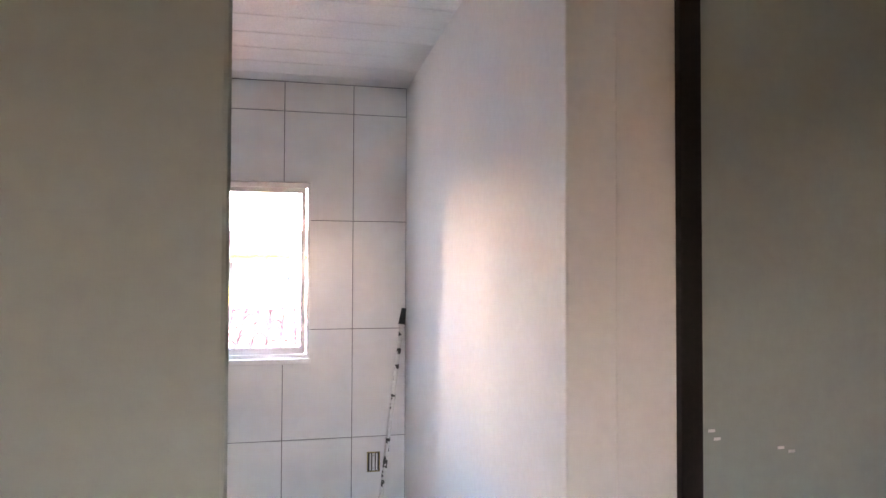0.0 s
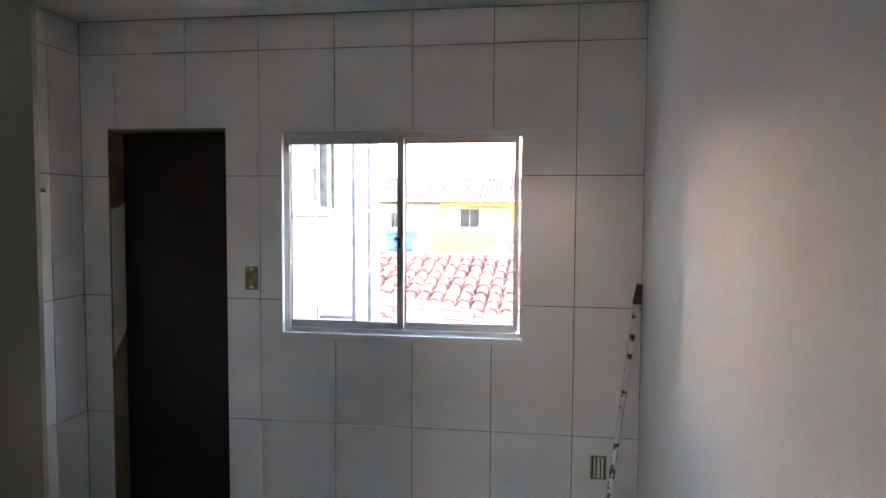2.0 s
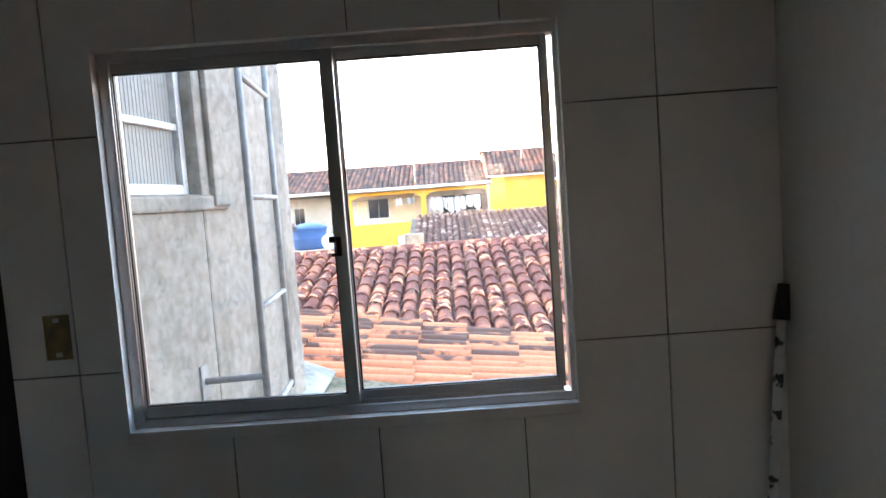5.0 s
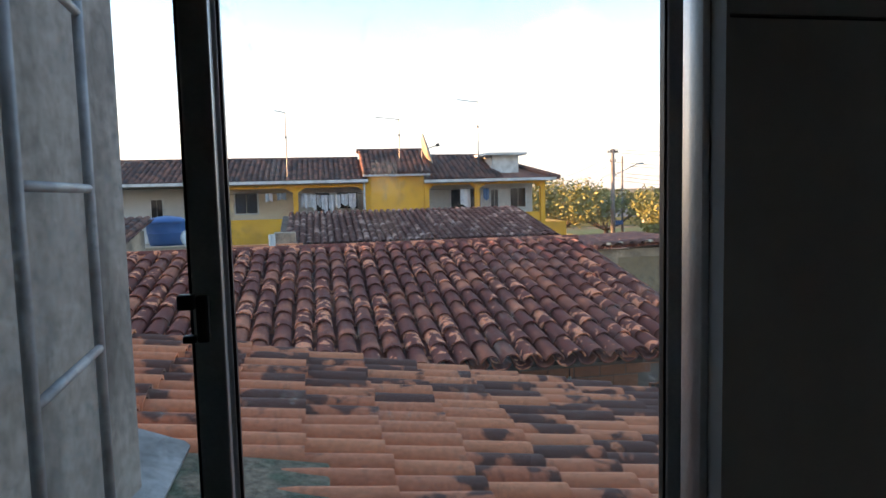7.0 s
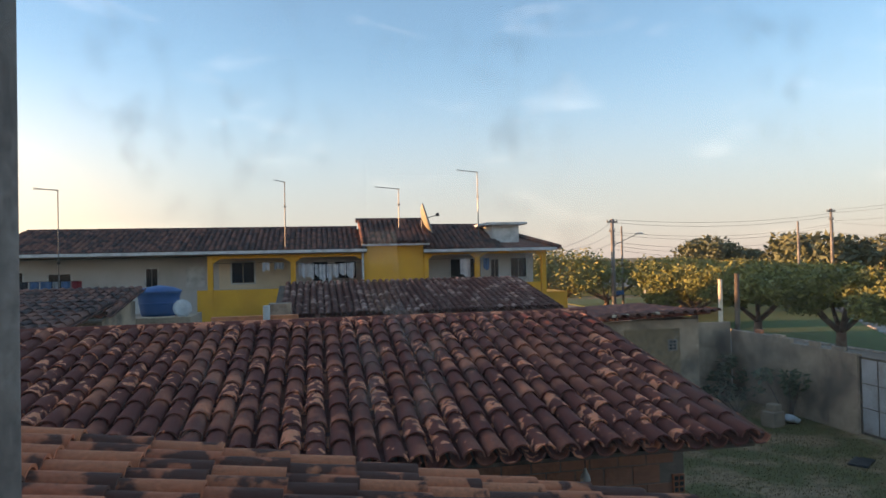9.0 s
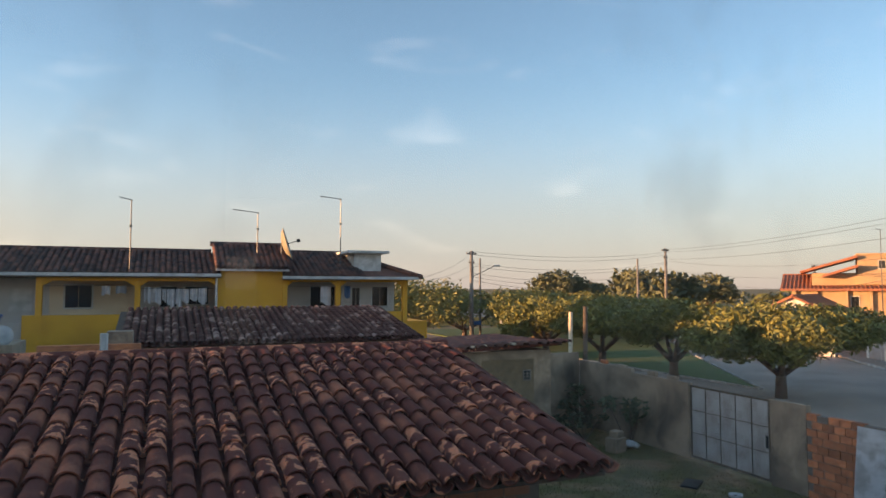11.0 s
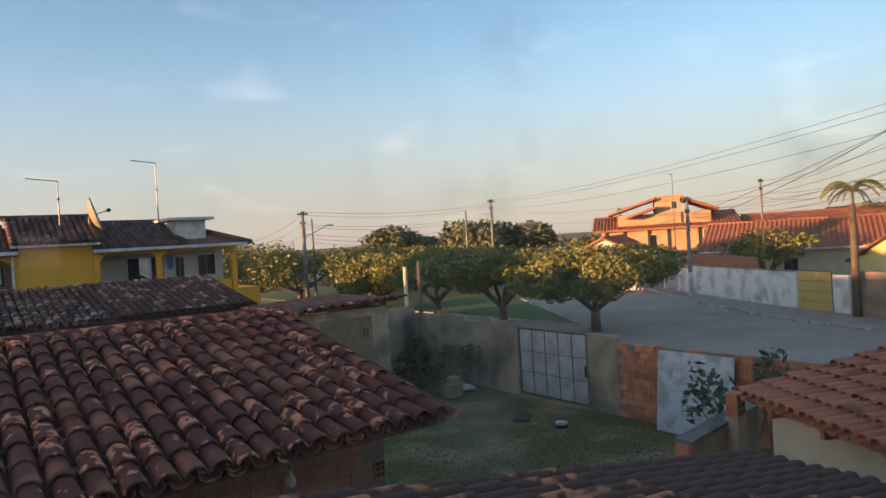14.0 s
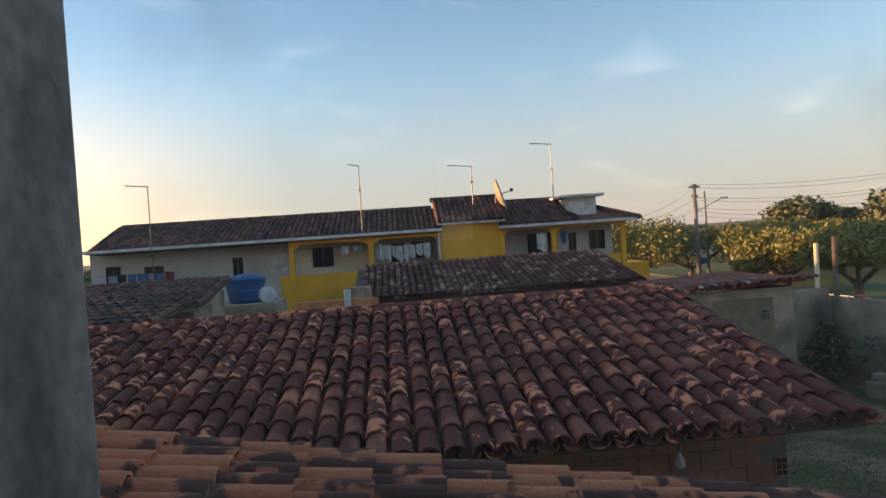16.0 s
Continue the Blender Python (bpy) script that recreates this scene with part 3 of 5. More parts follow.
relief = bmesh.new()
for up in (1, -1):  # an embossed star, half of it on each side of a joint
    centre = relief.verts.new((WALL_L + 0.016, -0.40, 1.84 + 0.004 * up))
    ring = [relief.verts.new((WALL_L + (0.02 if k % 2 else 0.0005), -0.40 + (0.15 if k % 2 else 0.10) * math.cos(k * math.pi / 8), 1.84 + up * (0.004 + (0.16 if k % 2 else 0.11) * math.sin(k * math.pi / 8)))) for k in range(9)]
    outer_ring = [relief.verts.new((WALL_L + 0.0003, -0.40 + 0.19 * math.cos(k * math.pi / 8), 1.84 + up * (0.004 + 0.2 * math.sin(k * math.pi / 8)))) for k in range(9)]
    for k in range(8):
        relief.faces.new((centre, ring[k], ring[k + 1]) if up > 0 else (centre, ring[k + 1], ring[k]))
        q = (ring[k], outer_ring[k], outer_ring[k + 1], ring[k + 1])
        relief.faces.new(q if up > 0 else q[::-1])
part("embossed_star", relief, WHITE_TILE, wall_left, "embossed star pattern in the glaze")
lay_tiles(wall_window, [1.23 - 0.34 * k for k in range(-1, 8)], [WIN, DOOR], (WALL_L, WALL_R, 0.0, CEIL_Z - 0.003), lambda a, b: pose(a, 0, b))
lay_tiles(wall_left, [-0.20 - 0.34 * k for k in range(-1, 8)], [], (-2.35, 0.0, 0.0, CEIL_Z - 0.003), lambda a, b: pose(WALL_L, a, b, 0, 0, 90))

# ---- close outside: rendered wing, grille, near tiled roof ----
wing = thing("wing_wall", "stained grey rendered wall of the neighbouring wing with a ribbed glass window", "wall", kind="structure")
WX, WY = -0.035, 1.29
WW = (0.10, 0.51, 1.71, 2.48)  # y0, y1, z0, z1 of its window
wing.matrix_basis = Matrix.Translation((WX, 0.09, 0)) @ pose(0, 0, 0, 0, 0, -6.4) @ Matrix.Translation((-WX, -0.09, 0))  # the wing stands askew
# the last box, out to x -9, is unseen and added to block low sun
part("masonry", boxes((WX - 0.15, WX, 0.09, WW[0], -3, 3.3), (WX - 0.15, WX, WW[1], WY, -3, 3.3), (WX - 0.15, WX, WW[0], WW[1], -3, WW[2]), (WX - 0.15, WX, WW[0], WW[1], WW[3], 3.3),
                      (-9.0, WX - 0.15, WY - 0.15, WY, -3, 3.3), bevel=0.012), GREY_RENDER, wing)
part("inner_wall", boxes((-1.30, -1.15, 0.09, WY - 0.16, -3, 3.3), (-1.149, WX - 0.151, 0.09, WY - 0.16, 3.18, 3.3)), PLASTER, wing)
part("render_band", boxes((WX, WX + 0.02, WW[1] + 0.05, WW[1] + 0.16, 1.67, 2.75), (WX, WX + 0.012, WW[0], WW[1] + 0.16, 1.66, 1.705), bevel=0.008), GREY_RENDER, wing)
wwin = part("window_frame", boxes((WX - 0.09, WX - 0.04, WW[0], WW[0] + 0.03, WW[2], WW[3]), (WX - 0.09, WX - 0.04, WW[1] - 0.03, WW[1], WW[2], WW[3]), (WX - 0.09, WX - 0.04, WW[0] + 0.03, WW[1] - 0.03, WW[2], WW[2] + 0.03),
                                 (WX - 0.09, WX - 0.04, WW[0] + 0.03, WW[1] - 0.03, WW[3] - 0.03, WW[3]), (WX - 0.085, WX - 0.045, WW[0] + 0.03, WW[1] - 0.03, 1.90, 1.92), bevel=0.003), WHITE_PLASTIC, wing, "white window frame")
for za, zb in ((WW[2] + 0.03, 1.90), (1.92, WW[3] - 0.03)):
    bm, k = bmesh.new(), 20
    step = (WW[1] - WW[0] - 0.06) / k
    for i in range(k):
        y = WW[0] + 0.03 + i * step
        box(bm, WX - 0.066, WX - 0.060, y, y + step * 0.82, za, zb)
        box(bm, WX - 0.064, WX - 0.061, y + step * 0.82, y + step, za, zb)
    part("pane", bm, GLASS_RIBBED, wwin, "greenish ribbed glass")
solid("building_front", boxes((-1.13, 7.0, 0.01, 0.08, -3, -0.121), (1.6201, 4.35, 0.01, 0.08, -0.12, 3.3), (-1.6, 7.0, -6.3, -6.2, -3, -0.121)), GREY_RENDER, "grey rendered outside wall of the house", "wall", "structure")
solid("building_roof", boxes((-2.4, 4.4, -6.4, 0.08, CEIL_Z + 0.141, CEIL_Z + 0.2)), CONCRETE, "concrete roof slab over the rooms", "roof", "structure")

grille = thing("window_grille", "grey steel tube window grille swung open on a wall bracket", "grille", at=(0.175, 0.43, 1.06), kind="")
part("stile", rod(((0, 0, -0.10), (0, 0, 1.2), 0.011)), STEEL_PAINT, grille, smooth=True)
part("stile", rod(((-0.03, 0.42, -0.05), (-0.03, 0.42, 1.2), 0.011)), STEEL_PAINT, grille, smooth=True)
for z in (-0.03, 0.30, 0.63, 0.98):
    part("crossbar", rod(((0, 0.008, z), (-0.029, 0.412, z), 0.009)), STEEL_PAINT, grille, smooth=True)
for z in (0.10, 1.1):
    part("bracket", rod(((0, 0.0, z), (-0.172, -0.02, z), 0.010)), STEEL_PAINT, grille, smooth=True)
    part("bracket_plate", boxes((-0.178, -0.171, -0.05, 0.01, z - 0.05, z + 0.05)), STEEL_PAINT, grille)

SLOPE = 0.183


def barrel(r_up, r_low, length, thick, sides=5):
    """A half-round clay tile, its axis along x from its upper to its lower end, arched upwards."""
    bm = bmesh.new()
    rings = []
    for x, r in ((0, r_up), (length, r_low)):
        for rr in (r, r - thick):
            rings.append([bm.verts.new((x, rr * math.cos(math.pi * k / sides), rr * 0.86 * math.sin(math.pi * k / sides))) for k in range(sides + 1)])
    o0, i0, o1, i1 = rings
    for k in range(sides):
        bm.faces.new((o0[k], o0[k + 1], o1[k + 1], o1[k])), bm.faces.new((i0[k], i1[k], i1[k + 1], i0[k + 1]))
        bm.faces.new((o0[k], i0[k], i0[k + 1], o0[k + 1])), bm.faces.new((o1[k], o1[k + 1], i1[k + 1], i1[k]))
    for k in (0, sides):
        bm.faces.new((o0[k], o1[k], i1[k], i0[k]))
    bmesh.ops.recalc_face_normals(bm, faces=bm.faces[:])
    return bm


def roof_frame(origin, down, across, slope):
    """Axes of a roof: x down the slope, y across it, z out of it."""
    d = Vector((down[0], down[1], -slope)).normalized()
    a = Vector((across[0], across[1], 0)).normalized()
    n = d.cross(a)
    if n.z < 0:
        n = -n
    m = Matrix((d, a, n)).transposed().to_4x4()
    m.translation = Vector(origin)
    return m


def tile_roof(parent, frame_m, length, width, pitch, show, radius, mat_piece, mat_joined, own=lambda x, y: True, skip=lambda x, y: False, seed=1, cap="roof_tile", plain=False, lift=2.2):
    """Rows of cover tiles over rows of channel tiles. own(x, y) picks the ones that are pieces of their own, in roof metres."""
    rnd = random.Random(seed)
    proto = mesh_of("roof_tile", barrel(radius * 0.82, radius, show + 0.06, 0.016, 4 if plain else 6), mat_piece, smooth=False)
    proto.polygons.foreach_set("use_smooth", [True] * len(proto.polygons))
    proto.set_sharp_from_angle(angle=radians(50))
    src = bmesh.new()
    src.from_mesh(proto)
    sv, sf = [v.co.copy() for v in src.verts], [[v.index for v in f.verts] for f in src.faces]
    src.free()
    verts, faces = [], []

    def join(m):
        base = len(verts)
        verts.extend((m @ c)[:] for c in sv)
        faces.extend([base + i for i in f] for f in sf)

    rows, cols = int(round(length / show)), int(round(width / pitch))
    for c in range(cols):
        for r in range(rows):
            x, y = r * show, (c + 0.5) * pitch
            if skip(x, y):
                continue
            tilt = lift + rnd.uniform(-0.5, 0.7)
            m = frame_m @ pose(x - 0.03 + rnd.uniform(-0.012, 0.012), y + rnd.uniform(-0.008, 0.008), 0.035 + rnd.uniform(0, 0.006), rnd.uniform(-3, 3), -tilt, rnd.uniform(-1.2, 1.2))
            if own(x, y):
                piece(cap, proto, parent, m)
            else:
                join(m)
            join(frame_m @ pose(x - 0.03, y + pitch / 2, 0.045 + rnd.uniform(0, 0.006), 180, -1.0, 0))
    me = bpy.data.meshes.new("tile_rows")
    me.from_pydata(verts, [], faces)
    me.materials.append(mat_joined)
    me.polygons.foreach_set("use_smooth", [True] * len(me.polygons))
    me.set_sharp_from_angle(angle=radians(50))
    ob = new("tile_rows", me)
    ob.parent = parent
    ob["kind"] = "stuff"
    return ob


CLAY_NEAR_JOINED = tile_material("orange_clay_channel_tiles", (0.62, 0.22, 0.11), (0.48, 0.155, 0.08), (0.125, 0.058, 0.043), "island", patch=(0.44, 0.5), spot=(0.72, 0.78), patch_scale=6.0, push=0.3, drift=(0.05, 0.10, 0, -0.28))
near_roof = thing("near_roof", "clay tiled lean-to roof, orange near the wall and blackened further down", "roof", kind="structure")
NR_X0, NR_X1, NR_Y0, NR_Y1 = -1.05, 6.2, 0.35, 3.27
nr_z = lambda x: 0.783 - SLOPE * x
part("roof_deck", prism([(NR_X0, nr_z(NR_X0) - 0.09), (NR_X1, nr_z(NR_X1) - 0.09), (NR_X1, nr_z(NR_X1) - 0.05), (NR_X0, nr_z(NR_X0) - 0.05)], "y", 0.16, NR_Y1 - 0.06), TIMBER, near_roof)
solid("near_roof_wall", boxes((NR_X0 + 0.1, NR_X1 - 0.3, 3.0, 3.14, -3, -0.56), (5.75, 5.89, 0.16, 3.0, -3, -0.56)), GREY_RENDER, "rendered wall below the lean-to roof", "wall", "structure")
solid("near_roof_gable", prism([(NR_X0 + 0.1, -0.559), (NR_X1 - 0.3, -0.559), (NR_X1 - 0.3, nr_z(NR_X1 - 0.3) - 0.092), (NR_X0 + 0.1, nr_z(NR_X0 + 0.1) - 0.092)], "y", 3.0, 3.14), GREY_RENDER, "rendered gable wall below the lean-to roof", "wall", "structure")
slab = solid("slab", boxes((0.14, 0.62, 0.35, 1.62, -0.055, 0.0), m=pose(0, 0, nr_z(0) + 0.085, 0, math.degrees(math.atan(SLOPE)), 0), bevel=0.012), MOSSY, "mossy grey concrete slab lying on the tiled roof", "slab")
gutter = solid("flashing", prism([(WX, nr_z(WX) + 0.16), (WX + 0.03, nr_z(WX) + 0.13), (0.16, nr_z(0.16) + 0.1), (0.16, nr_z(0.16) + 0.092), (WX, nr_z(WX) + 0.05)], "y", 0.45, 1.66), FLASHING, "crumpled silvery flashing between wall and roof", "flashing")

# ---- the dark roof ----
DR_X0, DR_X1, DR_Y0, DR_Y1 = -8.5, 4.66, 5.42, 9.5
DR_Z0, DR_Z1 = 0.0, 0.80
dark_house = thing("dark_roof_house", "low brick house with a dark weathered clay tile roof", "house", at=(0, 0, -3))
z = lambda v: v + 3
part("roof_deck", prism([(DR_Y0 + 0.05, z(DR_Z0) - 0.08), (DR_Y1, z(DR_Z1) - 0.08), (DR_Y1 + 4.2, z(DR_Z0) - 0.08), (DR_Y1 + 4.2, z(DR_Z0) - 0.04), (DR_Y1, z(DR_Z1) - 0.03), (DR_Y0 + 0.05, z(DR_Z0) - 0.045)], "x", DR_X0, DR_X1 - 0.04), TIMBER, dark_house)
part("wall", boxes((DR_X0 + 0.4, 4.26, 6.1, 6.25, 0, z(DR_Z0) + 0.02)), MORTAR, dark_house, "brick front wall in shade")
front_brick = mesh_of("brick", boxes((-0.142, 0.142, 0.0, 0.02, -0.088, 0.088), bevel=0.005), RAW_BRICK)
for row in range(8):
    for col in range(16):
        piece("brick", front_brick, dark_house, pose(4.0 - 0.298 * col - (0.149 if row % 2 else 0.0), 6.088, z(-1.42) + 0.19 * row))
part("wall", prism([(6.25, 0), (13.1, 0), (13.1, z(DR_Z0) - 0.085), (DR_Y1, z(DR_Z1) - 0.085), (6.25, z(DR_Z0) + 0.03)], "x", 4.13, 4.26), MORTAR, dark_house, "brick gable wall")
part("verge_board", prism([(DR_Y0, z(DR_Z0) - 0.02), (DR_Y1, z(DR_Z1) - 0.02), (DR_Y1, z(DR_Z1) + 0.05), (DR_Y0, z(DR_Z0) + 0.05)], "x", DR_X1 - 0.03, DR_X1 + 0.05), CLAY_NEAR, dark_house, "orange edge tiles")
for vz in (-0.68, -0.27):  # hollow bricks laid open as vents at the corner
    vent = part("vent_block", boxes((4.13, 4.255, 6.075, 6.0995, z(vz), z(vz) + 0.19), bevel=0.003), BRICK, dark_house, "hollow vent brick")
    # black plates on the face stand in for the shade inside the holes
    for i in range(2):
        for j in range(3):
            part("vent_hole_shade", boxes((4.142 + i * 0.056, 4.186 + i * 0.056, 6.0725, 6.0745, z(vz) + 0.014 + j * 0.058, z(vz) + 0.058 + j * 0.058)), BLACK_PLASTIC, vent)
bulb = thing("outdoor_bulb", "bare white light bulb hanging below the eaves", "lamp", at=(3.15, 5.95, -0.31))
part("cord", rod(((0, 0, 0.0), (0, 0, 0.26), 0.006)), BLACK_PLASTIC, bulb)
part("globe", lathe([(0.012, 0.0), (0.02, -0.03), (0.045, -0.08), (0.05, -0.11), (0.04, -0.145), (0.012, -0.16)], 16), WHITE_PLASTIC, bulb, smooth=True)

# an unseen house added in the west to keep the low sun off the yard
west = thing("unseen_shade_house", "unseen plain rendered house added to shade the yards", "house", at=(-24, 0, -3), kind="structure")
part("wall", boxes((0, 0.2, 2, 44, 0, 5.2), (-6, 0, 2, 2.2, 0, 5.2), (-6, 0, 43.8, 44, 0, 5.2)), GREY_RENDER, west)
part("roof", boxes((-6.2, 0.4, 1.8, 44.2, 5.201, 5.35)), CONCRETE, west)

# ---- ground, road, yard ----
GZ = -3.0
solid("ground", boxes((-1500, 1500, -1500, 1500, GZ - 2.0, GZ - 0.012)), GRASS_GROUND, "grass and bare earth that reach the horizon", "ground", "structure")
solid("road", prism([(14.45, -40), (29.5, -40), (30.2, 10.5), (32.4, 16.5), (37.3, 24.0), (75, 78), (66, 84), (34.8, 36.5), (26.3, 23.3), (25.3, 70), (-60, 78), (-60, 70), (17.5, 66), (16.0, 24.0), (14.45, 20.0)], "z", GZ - 0.2, GZ), ROAD, "worn grey paved road that forks round a green", "road", "structure")
solid("green", prism([(26.35, 23.5), (34.5, 36.6), (58, 72), (25.5, 69)], "z", GZ - 0.2, GZ + 0.05), LAWN, "mown triangular grass green between the streets", "grass", "structure")
solid("pavement", prism([(30.3, 10.5), (32.5, 16.5), (37.4, 24.0), (56, 50), (60, 48), (40.6, 23.4), (35.6, 16.2), (32.6, 8.4), (30.5, 0), (29.6, 0)], "z", GZ - 0.2, GZ + 0.09), ROAD, "raised pavement along the garden walls", "pavement", "structure")


def kerb_run(points, top, label, seed):
    k = thing("kerb", label, "kerb", kind="structure")
    rnd = random.Random(seed)
    for (ax, ay), (bx, by) in zip(points, points[1:]):
        n = max(1, int(math.hypot(bx - ax, by - ay) / 1.0))
        ang = math.degrees(math.atan2(by - ay, bx - ax))
        for i in range(n):
            if rnd.random() < 0.12:
                continue
            f = (i + 0.5) / n
            bm = boxes((-0.47, 0.47, -0.07, 0.07, -0.2, top + rnd.uniform(-0.02, 0.015)), bevel=0.02)
            ob = part("kerb_stone", bm, KERB_STONE, k)
            ob.matrix_basis = pose(ax + (bx - ax) * f, ay + (by - ay) * f, GZ, 0, 0, ang + rnd.uniform(-2, 2))


kerb_run([(30.2, 10.5), (32.4, 16.5), (37.3, 24.0), (44, 33)], 0.12, "uneven whitish kerb stones of the pavement", 3)
kerb_run([(25.3, 50), (26.3, 23.3), (34.6, 36.4)], 0.10, "pale kerb stones round the green", 4)

# ---- yard wall, gate, brick wall ----
X_W = 14.2
yard_wall = thing("yard_wall", "stained rendered yard wall", "wall", at=(X_W, 0, GZ), kind="structure")
part("masonry", boxes((0, 0.16, 14.82, 17.3, 0, 2.08), (0, 0.16, 17.301, 20.098, 0, 2.2), (0, 0.17, 11.1, 12.1, 0, 2.05), bevel=0.02), YARD_WALL, yard_wall)
for i, (a, w, h) in enumerate(((15.3, 0.4, 0.1), (16.2, 0.35, 0.14), (17.6, 0.5, 0.06), (18.6, 0.3, 0.12))):
    part("coping_lump", boxes((0.02, 0.14, a, a + w, 2.08 if a < 17 else 2.2, (2.08 if a < 17 else 2.2) + h), bevel=0.02), YARD_WALL if i != 3 else BRICK, yard_wall)
gate = thing("yard_gate", "dull grey sheet metal yard gate with square panels, shut", "gate", at=(X_W + 0.03, 12.12, GZ), kind="")
GW, GH = 2.66, 2.02
part("gate_frame", boxes((0, 0.05, 0, 0.05, 0.06, GH), (0, 0.05, GW - 0.05, GW, 0.06, GH), (0, 0.05, 0.05, GW - 0.05, 0.06, 0.12), (0, 0.05, 0.05, GW - 0.05, GH - 0.05, GH)), TIMBER, gate, "rusty frame")
for i in range(5):
    for j in range(3):
        a, b = 0.05 + i * (GW - 0.1) / 5, 0.12 + j * (GH - 0.17) / 3
        part("panel", boxes((0.012, 0.03, a + 0.02, a + (GW - 0.1) / 5 - 0.02, b + 0.02, b + (GH - 0.17) / 3 - 0.02), bevel=0.006), GATE_METAL, gate)
for i in range(1, 5):
    a = 0.05 + i * (GW - 0.1) / 5
    part("rail", boxes((0.004, 0.0215, a - 0.007, a + 0.007, 0.121, GH - 0.051)), TIMBER, gate)
for j in range(1, 3):
    b = 0.12 + j * (GH - 0.17) / 3
    part("rail", boxes((0.002, 0.0035, 0.051, GW - 0.051, b - 0.009, b + 0.009)), TIMBER, gate)
part("sheet", boxes((0.022, 0.034, 0.05, GW - 0.05, 0.12, GH - 0.05)), GATE_METAL, gate)
part("bolt", boxes((-0.03, 0.0, 0.06, 0.12, 0.85, 1.15), bevel=0.01), BLACK_PLASTIC, gate, "black slide bolt")
brick_wall = thing("brick_wall", "unrendered hollow brick yard wall with a ragged top", "wall", at=(X_W, 4.0, GZ), kind="structure")
part("mortar", boxes((0.015, 0.135, 0, 7.1, 0, 1.86)), MORTAR, brick_wall)
brick_shapes = [mesh_of("brick", boxes((0, 0.15, -w / 2, w / 2, -0.078, 0.078), bevel=0.006), BRICK) for w in (0.26, 0.25, 0.12)]
rnd = random.Random(11)
for row in range(11):
    y = 7.1 - (0.13 if row % 2 else 0.0)
    while y > 0.6:
        if row < 10 or rnd.random() < 0.82:
            piece("brick", brick_shapes[0] if rnd.random() < 0.9 else brick_shapes[1], brick_wall, pose(rnd.uniform(-0.01, 0.012), y - 0.135, 0.085 + row * 0.172, 0, 0, rnd.uniform(-1, 1)))
        y -= 0.275
sheet_door = thing("leaning_sheet_door", "scuffed white sheet metal door leaning on the brick wall", "door leaf", at=(X_W - 0.36, 7.88, GZ))
lean = pose(0, 0, 0, 0, 7, 0)
part("sheet", boxes((0, 0.035, 0, 1.9, 0.0, 1.86), m=lean, bevel=0.006), WHITE_METAL, sheet_door)
for a in (0.63, 1.27):
    part("seam", boxes((-0.008, 0.0, a - 0.015, a + 0.015, 0.03, 1.83), m=lean), WHITE_METAL, sheet_door)
part("seam", boxes((-0.008, 0.0, 0.02, 1.88, 0.9, 0.93), m=lean), WHITE_METAL, sheet_door)
for (px, py, top, r, mt) in ((14.35, 20.0, 1.05, 0.09, TIMBER), (14.0, 20.4, 0.85, 0.08, CREAM)):
    solid("fence_post", rod(((px, py, GZ - 0.1), (px + 0.05, py, top), r, r * 0.9), sides=10), mt, "tall weathered post at the corner of the yard", "post", group="corner posts", smooth=True)
solid("yard_rear_wall", boxes((3.9, 14.2, 20.1, 20.26, GZ, -0.55), bevel=0.02), YARD_WALL, "dark stained wall closing the yard", "wall", "structure")
shed = thing("shed", "low brick shed with a dark roof edged in orange tiles", "shed", at=(0, 0, GZ))
part("wall", boxes((5.5, 10.75, 16.4, 16.55, 0, 2.98), (10.6, 10.75, 16.55, 20.0, 0, 2.98)), YARD_WALL, shed, "stained wall in shade")
part("wall_panel", boxes((8.6, 10.2, 16.388, 16.398, 0.4, 2.75)), RAW_PLASTER, shed, "bare brownish plaster")
vb = part("vent_block", boxes((9.85, 10.1, 16.37, 16.387, 2.16, 2.46)), GREY_RENDER, shed, "vent block")
# hole shade as flat black plates on the solid block
for a in range(2):
    for b in range(3):
        part("vent_hole_shade", boxes((9.88 + a * 0.11, 9.96 + a * 0.11, 16.365, 16.369, 2.19 + b * 0.09, 2.25 + b * 0.09)), BLACK_PLASTIC, vb)
part("roof_sheet", boxes((0, 3.2, 0, 3.6, 0.0, 0.1), m=Matrix.Translation((7.9, 16.1, 3.02)) @ pose(0, 0, 0, 0, -1.5, 4), bevel=0.02), CLAY_DARK_JOINED, shed)
for i in range(17):
    ob = part("edge_tile", barrel(0.08, 0.1, 0.44, 0.016), CLAY_NEAR, shed)
    ob.matrix_basis = pose(7.95 + i * 0.19, 16.35 + 0.1 * math.sin(i * 2.1), 3.135 + 0.005 * i + 0.012 * (i % 3), 0, 4, -85 + 17 * math.sin(i * 1.7))
part("plank", boxes((0, 0.55, 0, 0.12, 0, 0.06), m=pose(8.2, 16.0, 3.13, 0, 0, 25)), CREAM, shed, "pale offcut of timber")
part("plank", boxes((0, 0.5, 0, 0.12, 0, 0.06), m=pose(9.3, 16.02, 3.17, 0, 0, 12)), CREAM, shed, "pale offcut of timber")
stone = solid("rubble_block", boxes((-0.25, 0.25, -0.2, 0.2, 0, 0.42), (-0.1, 0.2, -0.15, 0.15, 0.42, 0.6), m=pose(12.85, 16.3, GZ - 0.02, 0, 0, 20), bevel=0.03), YARD_WALL, "grey rubble block on the grass", "rubble")
bag = lathe([(0.05, 0.0), (0.2, 0.02), (0.24, 0.08), (0.2, 0.14), (0.1, 0.17), (0.02, 0.18)], 14)
